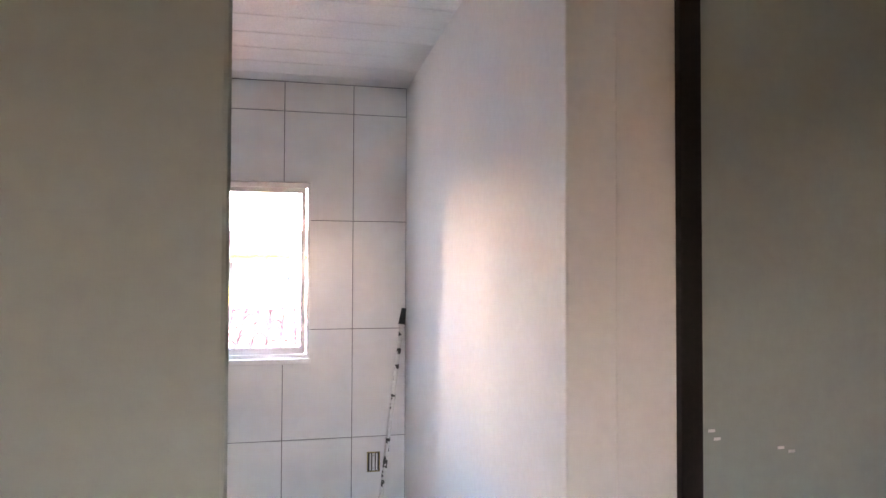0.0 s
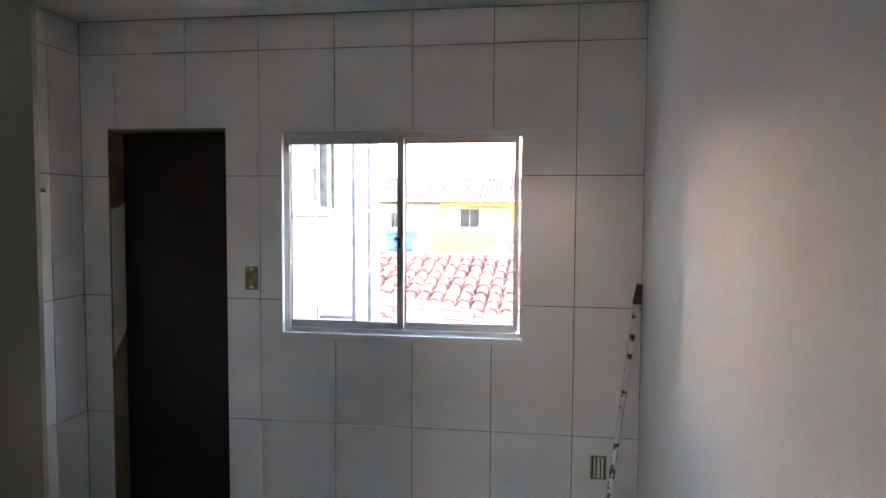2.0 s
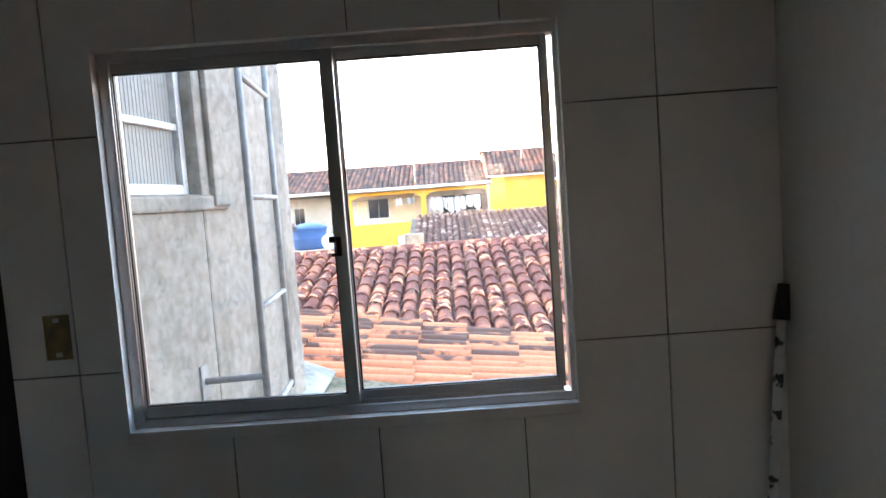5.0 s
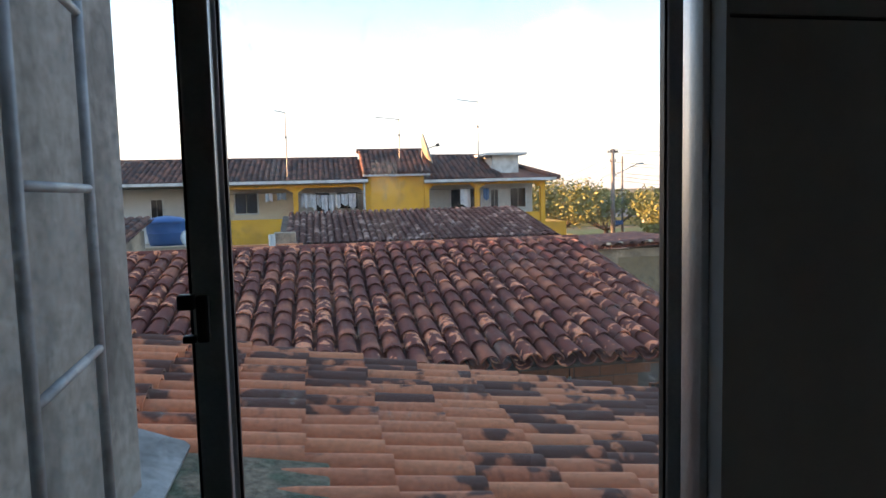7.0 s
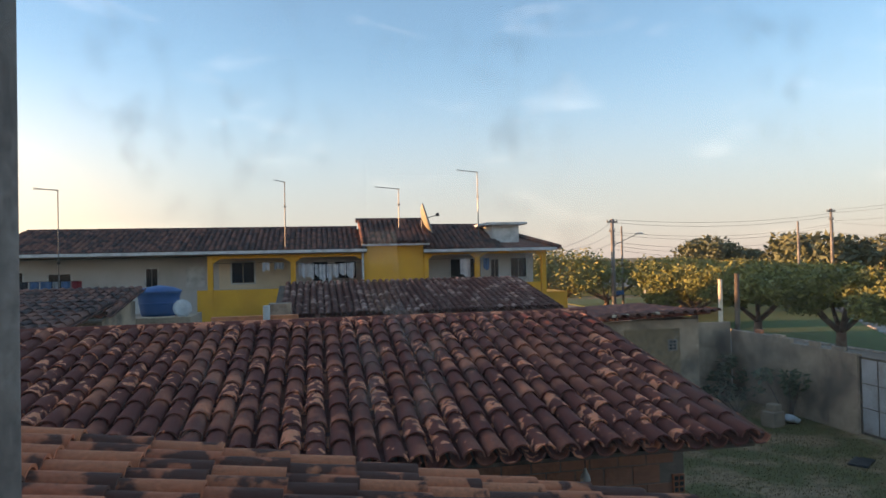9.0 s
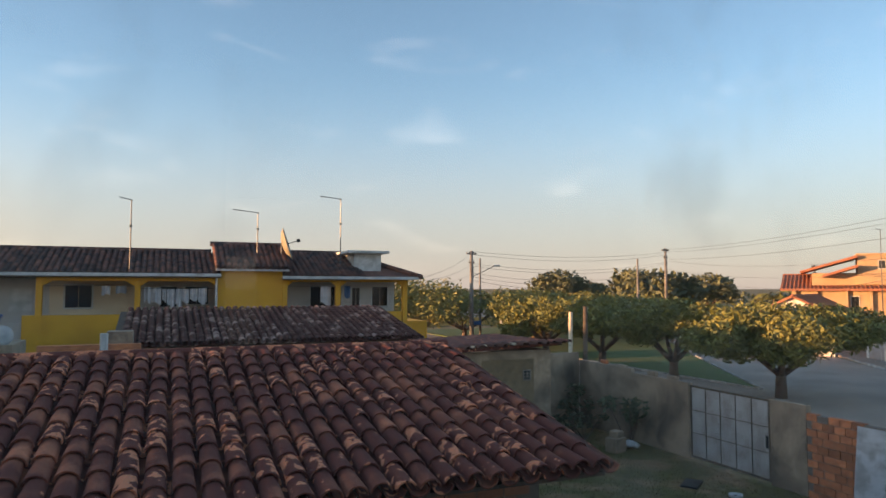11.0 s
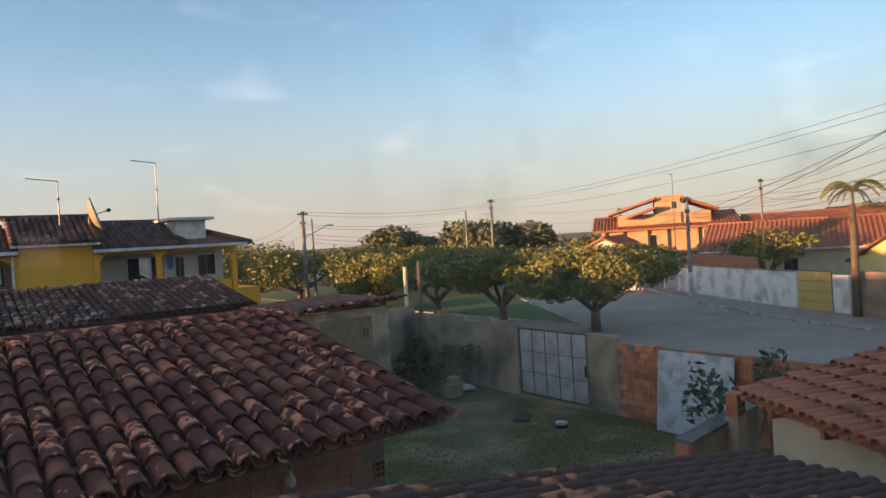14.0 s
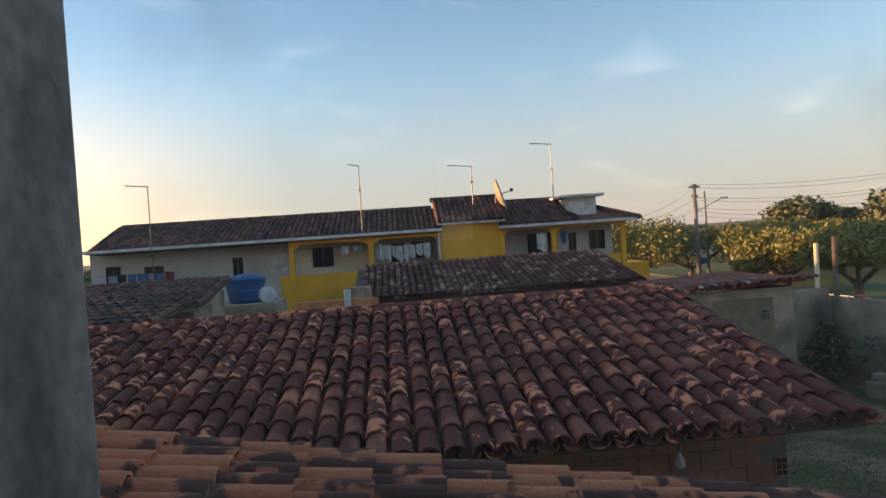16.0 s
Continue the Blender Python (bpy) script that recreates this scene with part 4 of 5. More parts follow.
for v in bag.verts:
    v.co += Vector((noise.noise(v.co * 6) * 0.12, noise.noise(v.co * 6 + Vector((9, 0, 0))) * 0.12, noise.noise(v.co * 5 + Vector((0, 9, 0))) * 0.10 + 0.04))
ob = solid("plastic_bag", bag, WHITE_PLASTIC, "crumpled white plastic bag on the grass", "bag", smooth=True)
ob.location = (13.5, 16.4, GZ)
pail = thing("paint_pail", "small white paint pail standing on the grass", "bucket", at=(12.15, 11.2, GZ - 0.01))
part("body", lathe([(0.12, 0), (0.145, 0.27), (0.15, 0.275), (0.15, 0.29), (0.13, 0.29), (0.11, 0.03)]), WHITE_PLASTIC, pail, smooth=True)
part("band", lathe([(0.146, 0.17), (0.149, 0.175), (0.149, 0.235), (0.146, 0.24)]), BLACK_PLASTIC, pail, "dark label band")
solid("manhole_cover", boxes((-0.35, 0.35, -0.2, 0.2, 0, 0.06), m=pose(12.5, 12.9, GZ - 0.02, 0, 0, 35), bevel=0.02), BLACK_PLASTIC, "dark board lying in the grass", "board")

# ---- neighbouring red-orange roof on the near side ----
CLAY_ORANGE = tile_material("neat_orange_clay_tiles", (0.60, 0.22, 0.125), (0.46, 0.16, 0.092), (0.12, 0.06, 0.045), "island", patch=(0.6, 0.75), spot=(0.6, 0.7))
CLAY_ORANGE_PIECE = tile_material("neat_orange_clay_tile", (0.60, 0.22, 0.125), (0.46, 0.16, 0.092), (0.12, 0.06, 0.045), "object", patch=(0.6, 0.75), spot=(0.6, 0.7))
NB_PITCH = 10.0
neighbour = thing("neighbour_house", "cream rendered house with a neat orange clay tile roof", "house")
neighbour.matrix_basis = Matrix.Translation((8.0, 4.21, GZ + 0.03)) @ pose(0, 0, 0, 0, 0, -28.6) @ Matrix.Translation((0, -8.0, 0))
part("wall", boxes((0.17, 0.32, 0.0, 7.75, 0, 2.70), (0.32, 8.0, 7.6, 7.75, 0, 2.70)), CREAM, neighbour, "cream rendered wall")
part("gable", prism([(0.32, 2.701), (8.0, 2.701), (8.0, 4.0), (0.32, 2.72)], "y", 7.6, 7.75), CREAM, neighbour)
part("roof_deck", boxes((0.05, 8.6, 0.0, 8.0, -0.035, -0.005), m=Matrix.Translation((0, 0, 2.72)) @ pose(0, 0, 0, 0, -NB_PITCH, 0)), TIMBER, neighbour)
for i in range(10):
    part("rafter_end", boxes((-0.06, 0.17, 0.2 + i * 0.8, 0.26 + i * 0.8, 2.60, 2.67)), RAW_BRICK, neighbour)
part("eaves_board", boxes((-0.03, 0.02, 0.0, 8.0, 2.675, 2.735), bevel=0.004), RAW_BRICK, neighbour, "reddish eaves board")
low_wall = thing("side_wall", "low dark stained wall with an orange brick end", "wall", kind="structure")
part("masonry", prism([(7.30, GZ), (8.7, GZ), (8.7, -0.55), (7.30, -0.69)], "y", 4.44, 4.58), YARD_WALL, low_wall)
part("coping", prism([(7.22, -0.70), (8.7, -0.55), (8.7, -0.51), (7.22, -0.655)], "y", 4.40, 4.62), CONCRETE, low_wall)
part("brick_end", boxes((7.17, 7.299, 4.43, 4.59, -1.0, -0.706), bevel=0.005), BRICK, low_wall, "orange hollow brick")
vb = part("vent_brick", boxes((7.96, 8.15, 4.28, 4.42, -0.53, -0.25), bevel=0.004), BRICK, low_wall, "orange hollow brick")
# the brick is solid; black plates paint the dark of its holes
for i in range(2):
    for j in range(3):
        part("vent_hole_shade", boxes((7.985 + i * 0.075, 8.045 + i * 0.075, 4.2765, 4.2795, -0.505 + j * 0.083, -0.44 + j * 0.083)), BLACK_PLASTIC, vb)
part("brick_pier", boxes((7.96, 8.15, 4.28, 4.439, GZ, -0.531), bevel=0.004), YARD_WALL, low_wall)

# ---- yellow house ----
FY = 30.0
yh = thing("yellow_house", "long two-storey yellow house with porches and old clay roofs", "house", at=(0, 0, GZ))
Z = lambda v: v - GZ
part("rear_wall", boxes((-13.0, 11.2, 31.6, 31.8, 0, Z(2.4))), PALE_WALL, yh, "pale grey upper wall")
part("end_wall", boxes((11.05, 11.2, 31.8, 36.0, 0, Z(2.1)), (-13.0, -12.85, 31.8, 36, 0, Z(2.1)), (-12.85, 11.05, 35.85, 36, 0, Z(2.1))), PALE_WALL, yh)
part("parapet", boxes((-4.3, 2.95, FY + 0.02, FY + 0.17, 0, Z(0.62)), (5.5, 11.05, FY + 0.02, FY + 0.17, 0, Z(0.6)), bevel=0.01), YELLOW, yh, "yellow balcony wall")
part("lower_wall", boxes((-13.0, -4.301, FY + 0.5, FY + 0.65, 0, Z(0.3))), PALE_WALL, yh)
part("wall_stripe", boxes((-3.6, -0.35, 31.58, 31.598, Z(0.6), Z(2.0))), CREAM, yh, "cream porch wall")
part("stair_tower", boxes((2.95, 5.5, FY, 31.58, 0, Z(2.42)), bevel=0.015), YELLOW, yh, "bright yellow block")
part("floor_slab", boxes((-4.3, 2.95, FY + 0.17, 31.58, Z(-0.05), Z(0.05)), (5.5, 11.05, FY + 0.17, 31.58, Z(-0.05), Z(0.05))), PALE_WALL, yh)
part("slab_ceiling", boxes((-13, 2.95, FY - 0.1, 31.58, Z(2.2), Z(2.26)), (5.5, 11.3, FY - 0.1, 31.58, Z(2.12), Z(2.18))), FASCIA, yh)
for cx in (-3.75, -0.28, 2.86, 5.62, 8.0, 11.2):
    part("porch_column", boxes((cx - 0.11, cx + 0.11, FY - 0.02, FY + 0.2, 0 if cx > 11 else Z(0.0), Z(2.1)), bevel=0.008), YELLOW, yh)
for a, b in ((-3.64, -0.39), (-0.17, 2.75), (5.73, 7.89), (8.11, 11.09)):
    pts = [(a, Z(2.12)), (a, Z(1.75))] + [(a + (b - a) * f, Z(1.75 + 0.22 * min(1.0, math.sin(math.pi * f) * 3))) for f in (0.03, 0.06, 0.1, 0.9, 0.94, 0.97)] + [(b, Z(1.75)), (b, Z(2.12))]
    part("porch_beam", prism(pts, "y", FY, FY + 0.16), YELLOW, yh)
for a, b, zz in ((-13.0, 2.9, 2.15), (5.45, 11.7, 2.07)):
    part("gutter", boxes((a, b, FY - 0.5, FY - 0.38, Z(zz), Z(zz) + 0.13), bevel=0.01), FASCIA, yh, "white gutter board")
part("gutter", boxes((2.7, 5.75, FY - 0.35, FY - 0.25, Z(2.40), Z(2.50)), bevel=0.01), FASCIA, yh, "white gutter board")
part("downpipe", rod(((2.75, FY - 0.1, Z(2.2)), (2.75, FY - 0.1, Z(0.3)), 0.05)), FASCIA, yh)


def far_window(a, b, lo, hi, y, parent, split=2, frame_mat=FASCIA):
    w = part("window", boxes((a, a + 0.06, y - 0.04, y, lo, hi), (b - 0.06, b, y - 0.04, y, lo, hi), (a + 0.06, b - 0.06, y - 0.04, y, lo, lo + 0.06), (a + 0.06, b - 0.06, y - 0.04, y, hi - 0.06, hi)), frame_mat, parent)
    for i in range(split):
        s = (b - a - 0.12) / split
        part("pane", boxes((a + 0.07 + i * s, a + 0.05 + (i + 1) * s, y - 0.02, y - 0.005, lo + 0.07, hi - 0.07)), DARK_GLASS, w)


for a, b, lo, hi in ((-12.4, -11.6, 0.6, 1.6), (-10.7, -9.7, 0.5, 1.5), (-6.75, -6.15, 0.65, 1.65), (-3.1, -2.0, 0.8, 1.85), (0.5, 1.3, 0.8, 1.8), (1.5, 2.6, 0.9, 1.8), (7.0, 8.6, 0.7, 1.8), (9.0, 9.5, 0.75, 1.75), (10.0, 10.9, 0.75, 1.8)):
    far_window(a, b, Z(lo), Z(hi), 31.597 if not (-3.6 < a < -0.4) else 31.577, yh)
part("shutter", boxes((-5.0, -4.2, 31.55, 31.598, Z(0.72), Z(1.65)), bevel=0.01), FASCIA, yh, "pale shutter")


def plain_roof(name, parent, m, length, width, pitch, mat, seed, show=0.4):
    """Tiles of a roof that is only seen from afar, joined."""
    return tile_roof(parent, m, length, width, pitch, show, pitch * 0.46, mat, mat, own=lambda x, y: False, seed=seed, plain=True)


S2 = 0.40
part("roof_deck", prism([(FY - 0.45, Z(2.2)), (33.0, Z(3.27)), (36.3, Z(2.0)), (36.3, Z(1.95)), (FY - 0.45, Z(2.12))], "x", -12.3, 2.9), TIMBER, yh)
plain_roof("roof", yh, roof_frame((-12.2, 33.0, Z(3.3)), (0, -1), (1, 0), (3.3 - 2.22) / 3.4), 3.55, 15.0, 0.24, CLAY_OLD, 21)
plain_roof("roof", yh, roof_frame((2.65, 32.2, Z(3.62)), (0, -1), (1, 0), 0.43), 2.8, 3.2, 0.24, CLAY_OLD, 22)
part("roof_deck", prism([(FY - 0.3, Z(2.45)), (32.2, Z(3.58)), (34.5, Z(2.45))], "x", 2.75, 5.7), TIMBER, yh)
part("roof_deck", prism([(FY - 0.45, Z(2.12)), (33.0, Z(3.3)), (36.3, Z(2.0)), (36.3, Z(1.95)), (FY - 0.45, Z(2.04))], "x", 5.5, 8.9), TIMBER, yh)
hip = bmesh.new()
hv = [hip.verts.new(p) for p in ((8.9, FY - 0.45, Z(2.12)), (8.9, 33.0, Z(3.3)), (8.9, 36.3, Z(2.0)), (11.9, FY - 0.45, Z(2.10)), (11.9, 36.3, Z(2.0)))]
for f in ((0, 3, 1), (1, 3, 4), (1, 4, 2), (0, 1, 2), (0, 2, 4, 3)):
    hip.faces.new([hv[i] for i in f])
part("hip_roof", hip, CLAY_OLD, yh)
plain_roof("roof", yh, roof_frame((5.5, 33.0, Z(3.36)), (0, -1), (1, 0), (3.3 - 2.12) / 3.45), 3.55, 3.5, 0.24, CLAY_OLD, 23)
part("ridge", rod(((-12.0, 33.0, Z(3.36)), (2.7, 33.0, Z(3.36)), 0.11), ((5.6, 33.0, Z(3.42)), (9.0, 33.0, Z(3.40)), 0.11), ((2.6, 32.2, Z(3.68)), (5.9, 32.2, Z(3.68)), 0.11), ((9.0, 33.0, Z(3.4)), (11.9, FY - 0.4, Z(2.2)), 0.11)), CLAY_OLD, yh)
part("roof_room", boxes((8.9, 10.2, 30.6, 33, Z(2.3), Z(3.3))), FASCIA, yh, "white rooftop room")
part("roof_room_slab", boxes((8.5, 10.5, 30.2, 33.4, Z(3.3), Z(3.42)), bevel=0.02), FASCIA, yh)


def aerial(x, y, base, top, arm):
    a = thing("aerial", "thin television aerial mast on the roof", "aerial", at=(x, y, base), group="roof aerials")
    h = top - base
    part("mast", rod(((0, 0, 0), (0.0, 0, h), 0.028, 0.02), sides=6), METAL_GREY, a)
    part("boom", rod(((0.05, 0, h - 0.03), (-arm, -0.05, h + 0.08), 0.018), sides=6), METAL_GREY, a)
    for i in range(6):
        part("element", rod(((-arm * (i + 0.5) / 6, -0.22, h + 0.0), (-arm * (i + 0.5) / 6, 0.18, h + 0.04), 0.008), sides=5), METAL_GREY, a)
    part("joint", boxes((-0.05, 0.05, -0.05, 0.05, h * 0.62, h * 0.62 + 0.08)), BLACK_PLASTIC, a)


for x, y, base, top, arm in ((-9.45, 29.3, GZ, 4.85, 0.9), (-0.58, 29.8, 2.3, 5.25, 0.45), (4.54, 31.0, 3.0, 5.08, 1.1), (8.33, 31.0, 2.65, 5.88, 1.0)):
    aerial(x, y, base, top, arm)
dish = thing("satellite_dish", "large mesh satellite dish tilted on the roof", "satellite dish", at=(5.6, 30.9, 2.85))
dm = Matrix.Translation((0, 0, 0.75)) @ Vector((0.93, -0.22, 0.3)).to_track_quat("Z", "Y").to_matrix().to_4x4()
bm = lathe([(0.02, 0.0), (0.3, 0.04), (0.55, 0.13), (0.75, 0.26), (0.76, 0.28), (0.54, 0.155), (0.29, 0.06), (0.02, 0.025)], 20)
bm.transform(dm)
part("reflector", bm, DISH_GREY, dish, smooth=True)
part("mast", rod(((0, 0, -0.2), (0, 0, 0.75), 0.04)), METAL_GREY, dish)
part("feed_arm", rod((dm @ Vector((0, 0, 0.05)), dm @ Vector((0.05, 0, 0.75)), 0.02)), METAL_GREY, dish)
part("feed", boxes((-0.09, 0.09, -0.07, 0.07, 0.7, 0.85), m=dm), BLACK_PLASTIC, dish)

CLOTH = {k: material("cloth_" + k, c, rough=0.95, scale=5, amount=0.2, bump=0.2) for k, c in dict(white=(0.62, 0.62, 0.65), red=(0.25, 0.03, 0.04), blue=(0.08, 0.16, 0.3), dark=(0.03, 0.03, 0.04), grey=(0.3, 0.32, 0.35)).items()}


def washing(x, zt, w, h, tone, y=FY + 0.3):
    bm, k = bmesh.new(), 6
    rows = []
    for i in range(k + 1):
        f = i / k
        rows.append([bm.verts.new((x + w * f, y + 0.05 * math.sin(f * 9 + x * 5) + d, zt - s * h * (1 - 0.12 * math.sin(f * 5 + x)))) for s in (0, 0.5, 1) for d in (0, 0.012)])
    for p, q in zip(rows, rows[1:]):
        for s in (0, 2):
            bm.faces.new((p[s], q[s], q[s + 2], p[s + 2])), bm.faces.new((p[s + 1], p[s + 3], q[s + 3], q[s + 1]))
    solid("washing", bm, CLOTH[tone], f"{tone} cloth pegged on the porch washing line", "laundry", group="washing on the lines")


rnd = random.Random(5)
x = -0.05
while x < 2.4:
    w = rnd.uniform(0.16, 0.36)
    washing(x, 1.62 - 0.1 * math.sin((x + 0.1) * 1.3) + 0.1, w, rnd.uniform(0.3, 0.75), rnd.choice(["white", "white", "white", "grey", "red"] if x > 1.6 else ["white", "white", "white"]))
    x += w + 0.03
x = -11.7
while x < -9.2:
    w = rnd.uniform(0.2, 0.4)
    washing(x, 1.15, w, rnd.uniform(0.5, 0.85), rnd.choice(["dark", "blue", "white", "red", "grey"]))
    x += w + 0.05
for x, w, h, tone in ((-1.6, 0.3, 0.35, "white"), (-1.1, 0.4, 0.3, "grey"), (7.25, 0.5, 0.8, "white"), (8.35, 0.3, 0.5, "blue")):
    washing(x, 1.75, w, h, tone)
for a, b, zz in ((-0.17, 2.7, 1.66), (-12.2, -9.0, 1.16), (-3.6, -0.4, 1.76), (5.7, 8.7, 1.76)):
    solid("washing_line", rod(((a, FY + 0.3, zz), (b, FY + 0.3, zz), 0.01), sides=5), WIRE, "thin cord strung across the porch", "line", group="washing lines")

# ---- roofs between ----
mid = thing("speckled_roof_house", "low house with a dark clay roof speckled with pale tiles", "house", at=(0, 0, GZ))
part("wall", boxes((0.0, 8.3, 20.6, 20.75, 0, Z(0.0)), (8.15, 8.3, 20.75, 26, 0, Z(0.0))), YARD_WALL, mid)
part("roof_deck", prism([(20.0, Z(0.10)), (24.6, Z(0.9)), (29.2, Z(0.10)), (29.2, Z(0.04)), (20.0, Z(0.04))], "x", -0.6, 8.2), TIMBER, mid)
plain_roof("roof", mid, roof_frame((-0.4, 24.6, Z(0.95)), (0, -1), (1, 0), 0.8 / 4.6), 4.65, 8.6, 0.22, CLAY_SPECKLED, 31)
left_a = thing("tiled_outhouse", "small outhouse with an old clay tile roof", "house", at=(0, 0, GZ), group="tiled outhouses")
part("wall", boxes((-12, -4.3, 17.0, 17.15, 0, Z(0.45)), (-4.45, -4.3, 17.15, 20, 0, Z(0.75))), YARD_WALL, left_a)
part("roof_deck", prism([(16.6, Z(0.48)), (20.0, Z(1.02)), (20.0, Z(0.96)), (16.6, Z(0.42))], "x", -12, -4.2), TIMBER, left_a)
plain_roof("roof", left_a, roof_frame((-12.0, 20.0, Z(1.06)), (0, -1), (1, 0), 0.55 / 3.4), 3.4, 7.9, 0.22, CLAY_OLD, 32)
left_b = thing("tiled_outhouse", "small outhouse with an old clay tile roof beside the water tank", "house", at=(0, 0, GZ), group="tiled outhouses")
# the second box is added between the outhouses to stop sun reaching the gate
part("wall", boxes((-11, -3.7, 12.6, 12.75, 0, Z(0.5)), (-5.0, -4.85, 15.2, 16.6, 0, Z(0.4))), YARD_WALL, left_b)
part("roof_deck", prism([(12.2, Z(0.62)), (15.2, Z(0.92)), (15.2, Z(0.86)), (12.2, Z(0.56))], "x", -11, -3.6), TIMBER, left_b)
plain_roof("roof", left_b, roof_frame((-11.0, 15.2, Z(0.94)), (0, -1), (1, 0), 0.1), 3.0, 7.4, 0.22, CLAY_OLD, 33)
tank_stand = solid("tank_base", boxes((-5.0, -3.0, 21.0, 23.0, GZ, 0.18), bevel=0.02), YARD_WALL, "stained masonry base of the water tank", "base", "structure")
tank = thing("water_tank", "round blue plastic water tank with a shallow lid", "water tank", at=(-4.1, 22.0, 0.18))
part("body", lathe([(0.5, 0.0), (0.54, 0.1), (0.60, 0.5), (0.62, 0.66), (0.64, 0.68), (0.64, 0.72)], 28), TANK_BLUE, tank, smooth=True)
part("lid", lathe([(0.67, 0.722), (0.67, 0.76), (0.45, 0.86), (0.12, 0.92), (0.02, 0.93)], 28), TANK_BLUE, tank, smooth=True)
part("ring", lathe([(0.585, 0.36), (0.595, 0.37), (0.6, 0.41), (0.592, 0.42)], 28), TANK_BLUE, tank)
small_dish = thing("satellite_dish", "small pale satellite dish beside the water tank", "satellite dish", at=(-3.3, 21.2, 0.18))
small_dish.scale = (0.75, 0.75, 0.75)
bm = lathe([(0.02, 0.0), (0.2, 0.03), (0.36, 0.1), (0.37, 0.12), (0.2, 0.05), (0.02, 0.02)], 18)
bm.transform(pose(0, 0, 0.3, 75, 0, 25))
part("reflector", bm, FASCIA, small_dish, smooth=True)
part("mast", rod(((0, 0.03, 0.0), (0, 0.03, 0.3), 0.02)), METAL_GREY, small_dish)
par = thing("brick_parapet", "old brick parapet with a white pipe", "wall", at=(0, 0, GZ), kind="structure")
part("masonry", boxes((-2.0, 0.2, 18.0, 18.2, 0, Z(0.35)), (0.2, 8.2, 19.2, 19.35, 0, Z(0.02))), BRICK, par)
part("block", boxes((-0.6, 0.0, 18.6, 19.1, 0, Z(0.62)), bevel=0.02), YARD_WALL, par)
part("pipe", rod(((-0.6, 17.9, Z(-0.1)), (-0.6, 17.9, Z(0.62)), 0.09), sides=12), FASCIA, par, "short white pipe")

# ---- street side: walls, houses, poles, trees ----
def run(p, q):
    """Pose whose x axis goes from p to q on the ground, and the length."""
    d = (q[0] - p[0], q[1] - p[1])
    return pose(p[0], p[1], GZ, 0, 0, math.degrees(math.atan2(d[1], d[0]))), math.hypot(*d)


def street_wall(p, q, h, mat, label, cap=None):
    m, n = run(p, q)
    t = thing("garden_wall", label, "wall", kind="structure")
    t.matrix_basis = m
    part("masonry", boxes((0, n, -0.09, 0.09, 0, h), bevel=0.015), mat, t)
    if cap:
        part("coping", boxes((0, n, -0.13, 0.13, h + 0.001, h + 0.07), bevel=0.015), cap, t)
    return t


street_wall((35.9, 17.0), (42.3, 28.2), 1.95, WHITEWASH, "dirty whitewashed garden wall along the street", YARD_WALL)
street_wall((34.75, 14.0), (35.15, 14.9), 1.9, WHITEWASH, "short whitewashed wall beside the yellow gate")
street_wall((31.6, 3.0), (34.7, 13.9), 2.1, YARD_WALL, "tall grey stained wall along the street")
m, n = run((35.2, 15.0), (35.85, 16.9))
ygate = thing("yellow_gate", "yellow sheet metal street gate, shut, lit by low sun", "gate")
ygate.matrix_basis = m
for i in range(4):
    part("panel", boxes((0, n, 0.051, 0.09, 0.05 + i * 0.5, 0.52 + i * 0.5), bevel=0.008), GATE_YELLOW, ygate)
part("gate_frame", boxes((0, n, -0.001, 0.05, 0.02, 2.06)), TIMBER, ygate)
street_wall((38.5, 20.5), (46, 31), 2.6, RAW_BRICK, "old brick wall behind the street wall")
entrance = thing("street_entrance", "grey street door between white posts", "door")
entrance.matrix_basis = run((42.4, 28.3), (43.8, 30.6))[0]
part("door_leaf", boxes((0.2, 2.4, -0.03, 0.03, 0.0, 2.4), bevel=0.01), GATE_METAL, entrance)
part("post", boxes((0, 0.2, -0.1, 0.1, 0, 2.7)), WHITEWASH, entrance)
part("post", boxes((2.4, 2.6, -0.1, 0.1, 0, 2.7)), WHITEWASH, entrance)


def gable_house(name, label, at, turn, w, d, h, rise, wall, roof, windows=(), over=0.4, fascia=FASCIA):
    """A house with its ridge along its own x; windows on the side that faces -y."""
    t = thing(name, label, "house", at=at)
    t.rotation_euler = (0, 0, radians(turn))
    part("wall", prism([(0, 0), (d, 0), (d, h), (d / 2, h + rise), (0, h)], "x", 0, w), wall, t)
    s = rise / (d / 2)
    for y0, y1 in ((-over, d / 2), (d + over, d / 2)):
        z0 = h - over * s
        part("roof", prism([(y0, z0 + 0.02), (y1, h + rise + 0.02), (y1, h + rise + 0.13), (y0, z0 + 0.13)], "x", -over, w + over), roof, t)
        rib = bmesh.new()
        for i in range(int((w + 2 * over) / 0.32)):
            xx = -over + 0.16 + i * 0.32
            tube(rib, (xx, y0, z0 + 0.12), (xx, y1, h + rise + 0.12), 0.075, sides=6)
        part("tile_rows", rib, roof, t)
    part("ridge", rod(((-over, d / 2, h + rise + 0.12), (w + over, d / 2, h + rise + 0.12), 0.12)), roof, t)
    part("fascia", boxes((-over, w + over, -over - 0.03, -over, h - over * s - 0.04, h - over * s + 0.08)), fascia, t)
    for a, b, lo, hi in windows:
        far_window(a, b, lo, hi, -0.003, t)
    return t


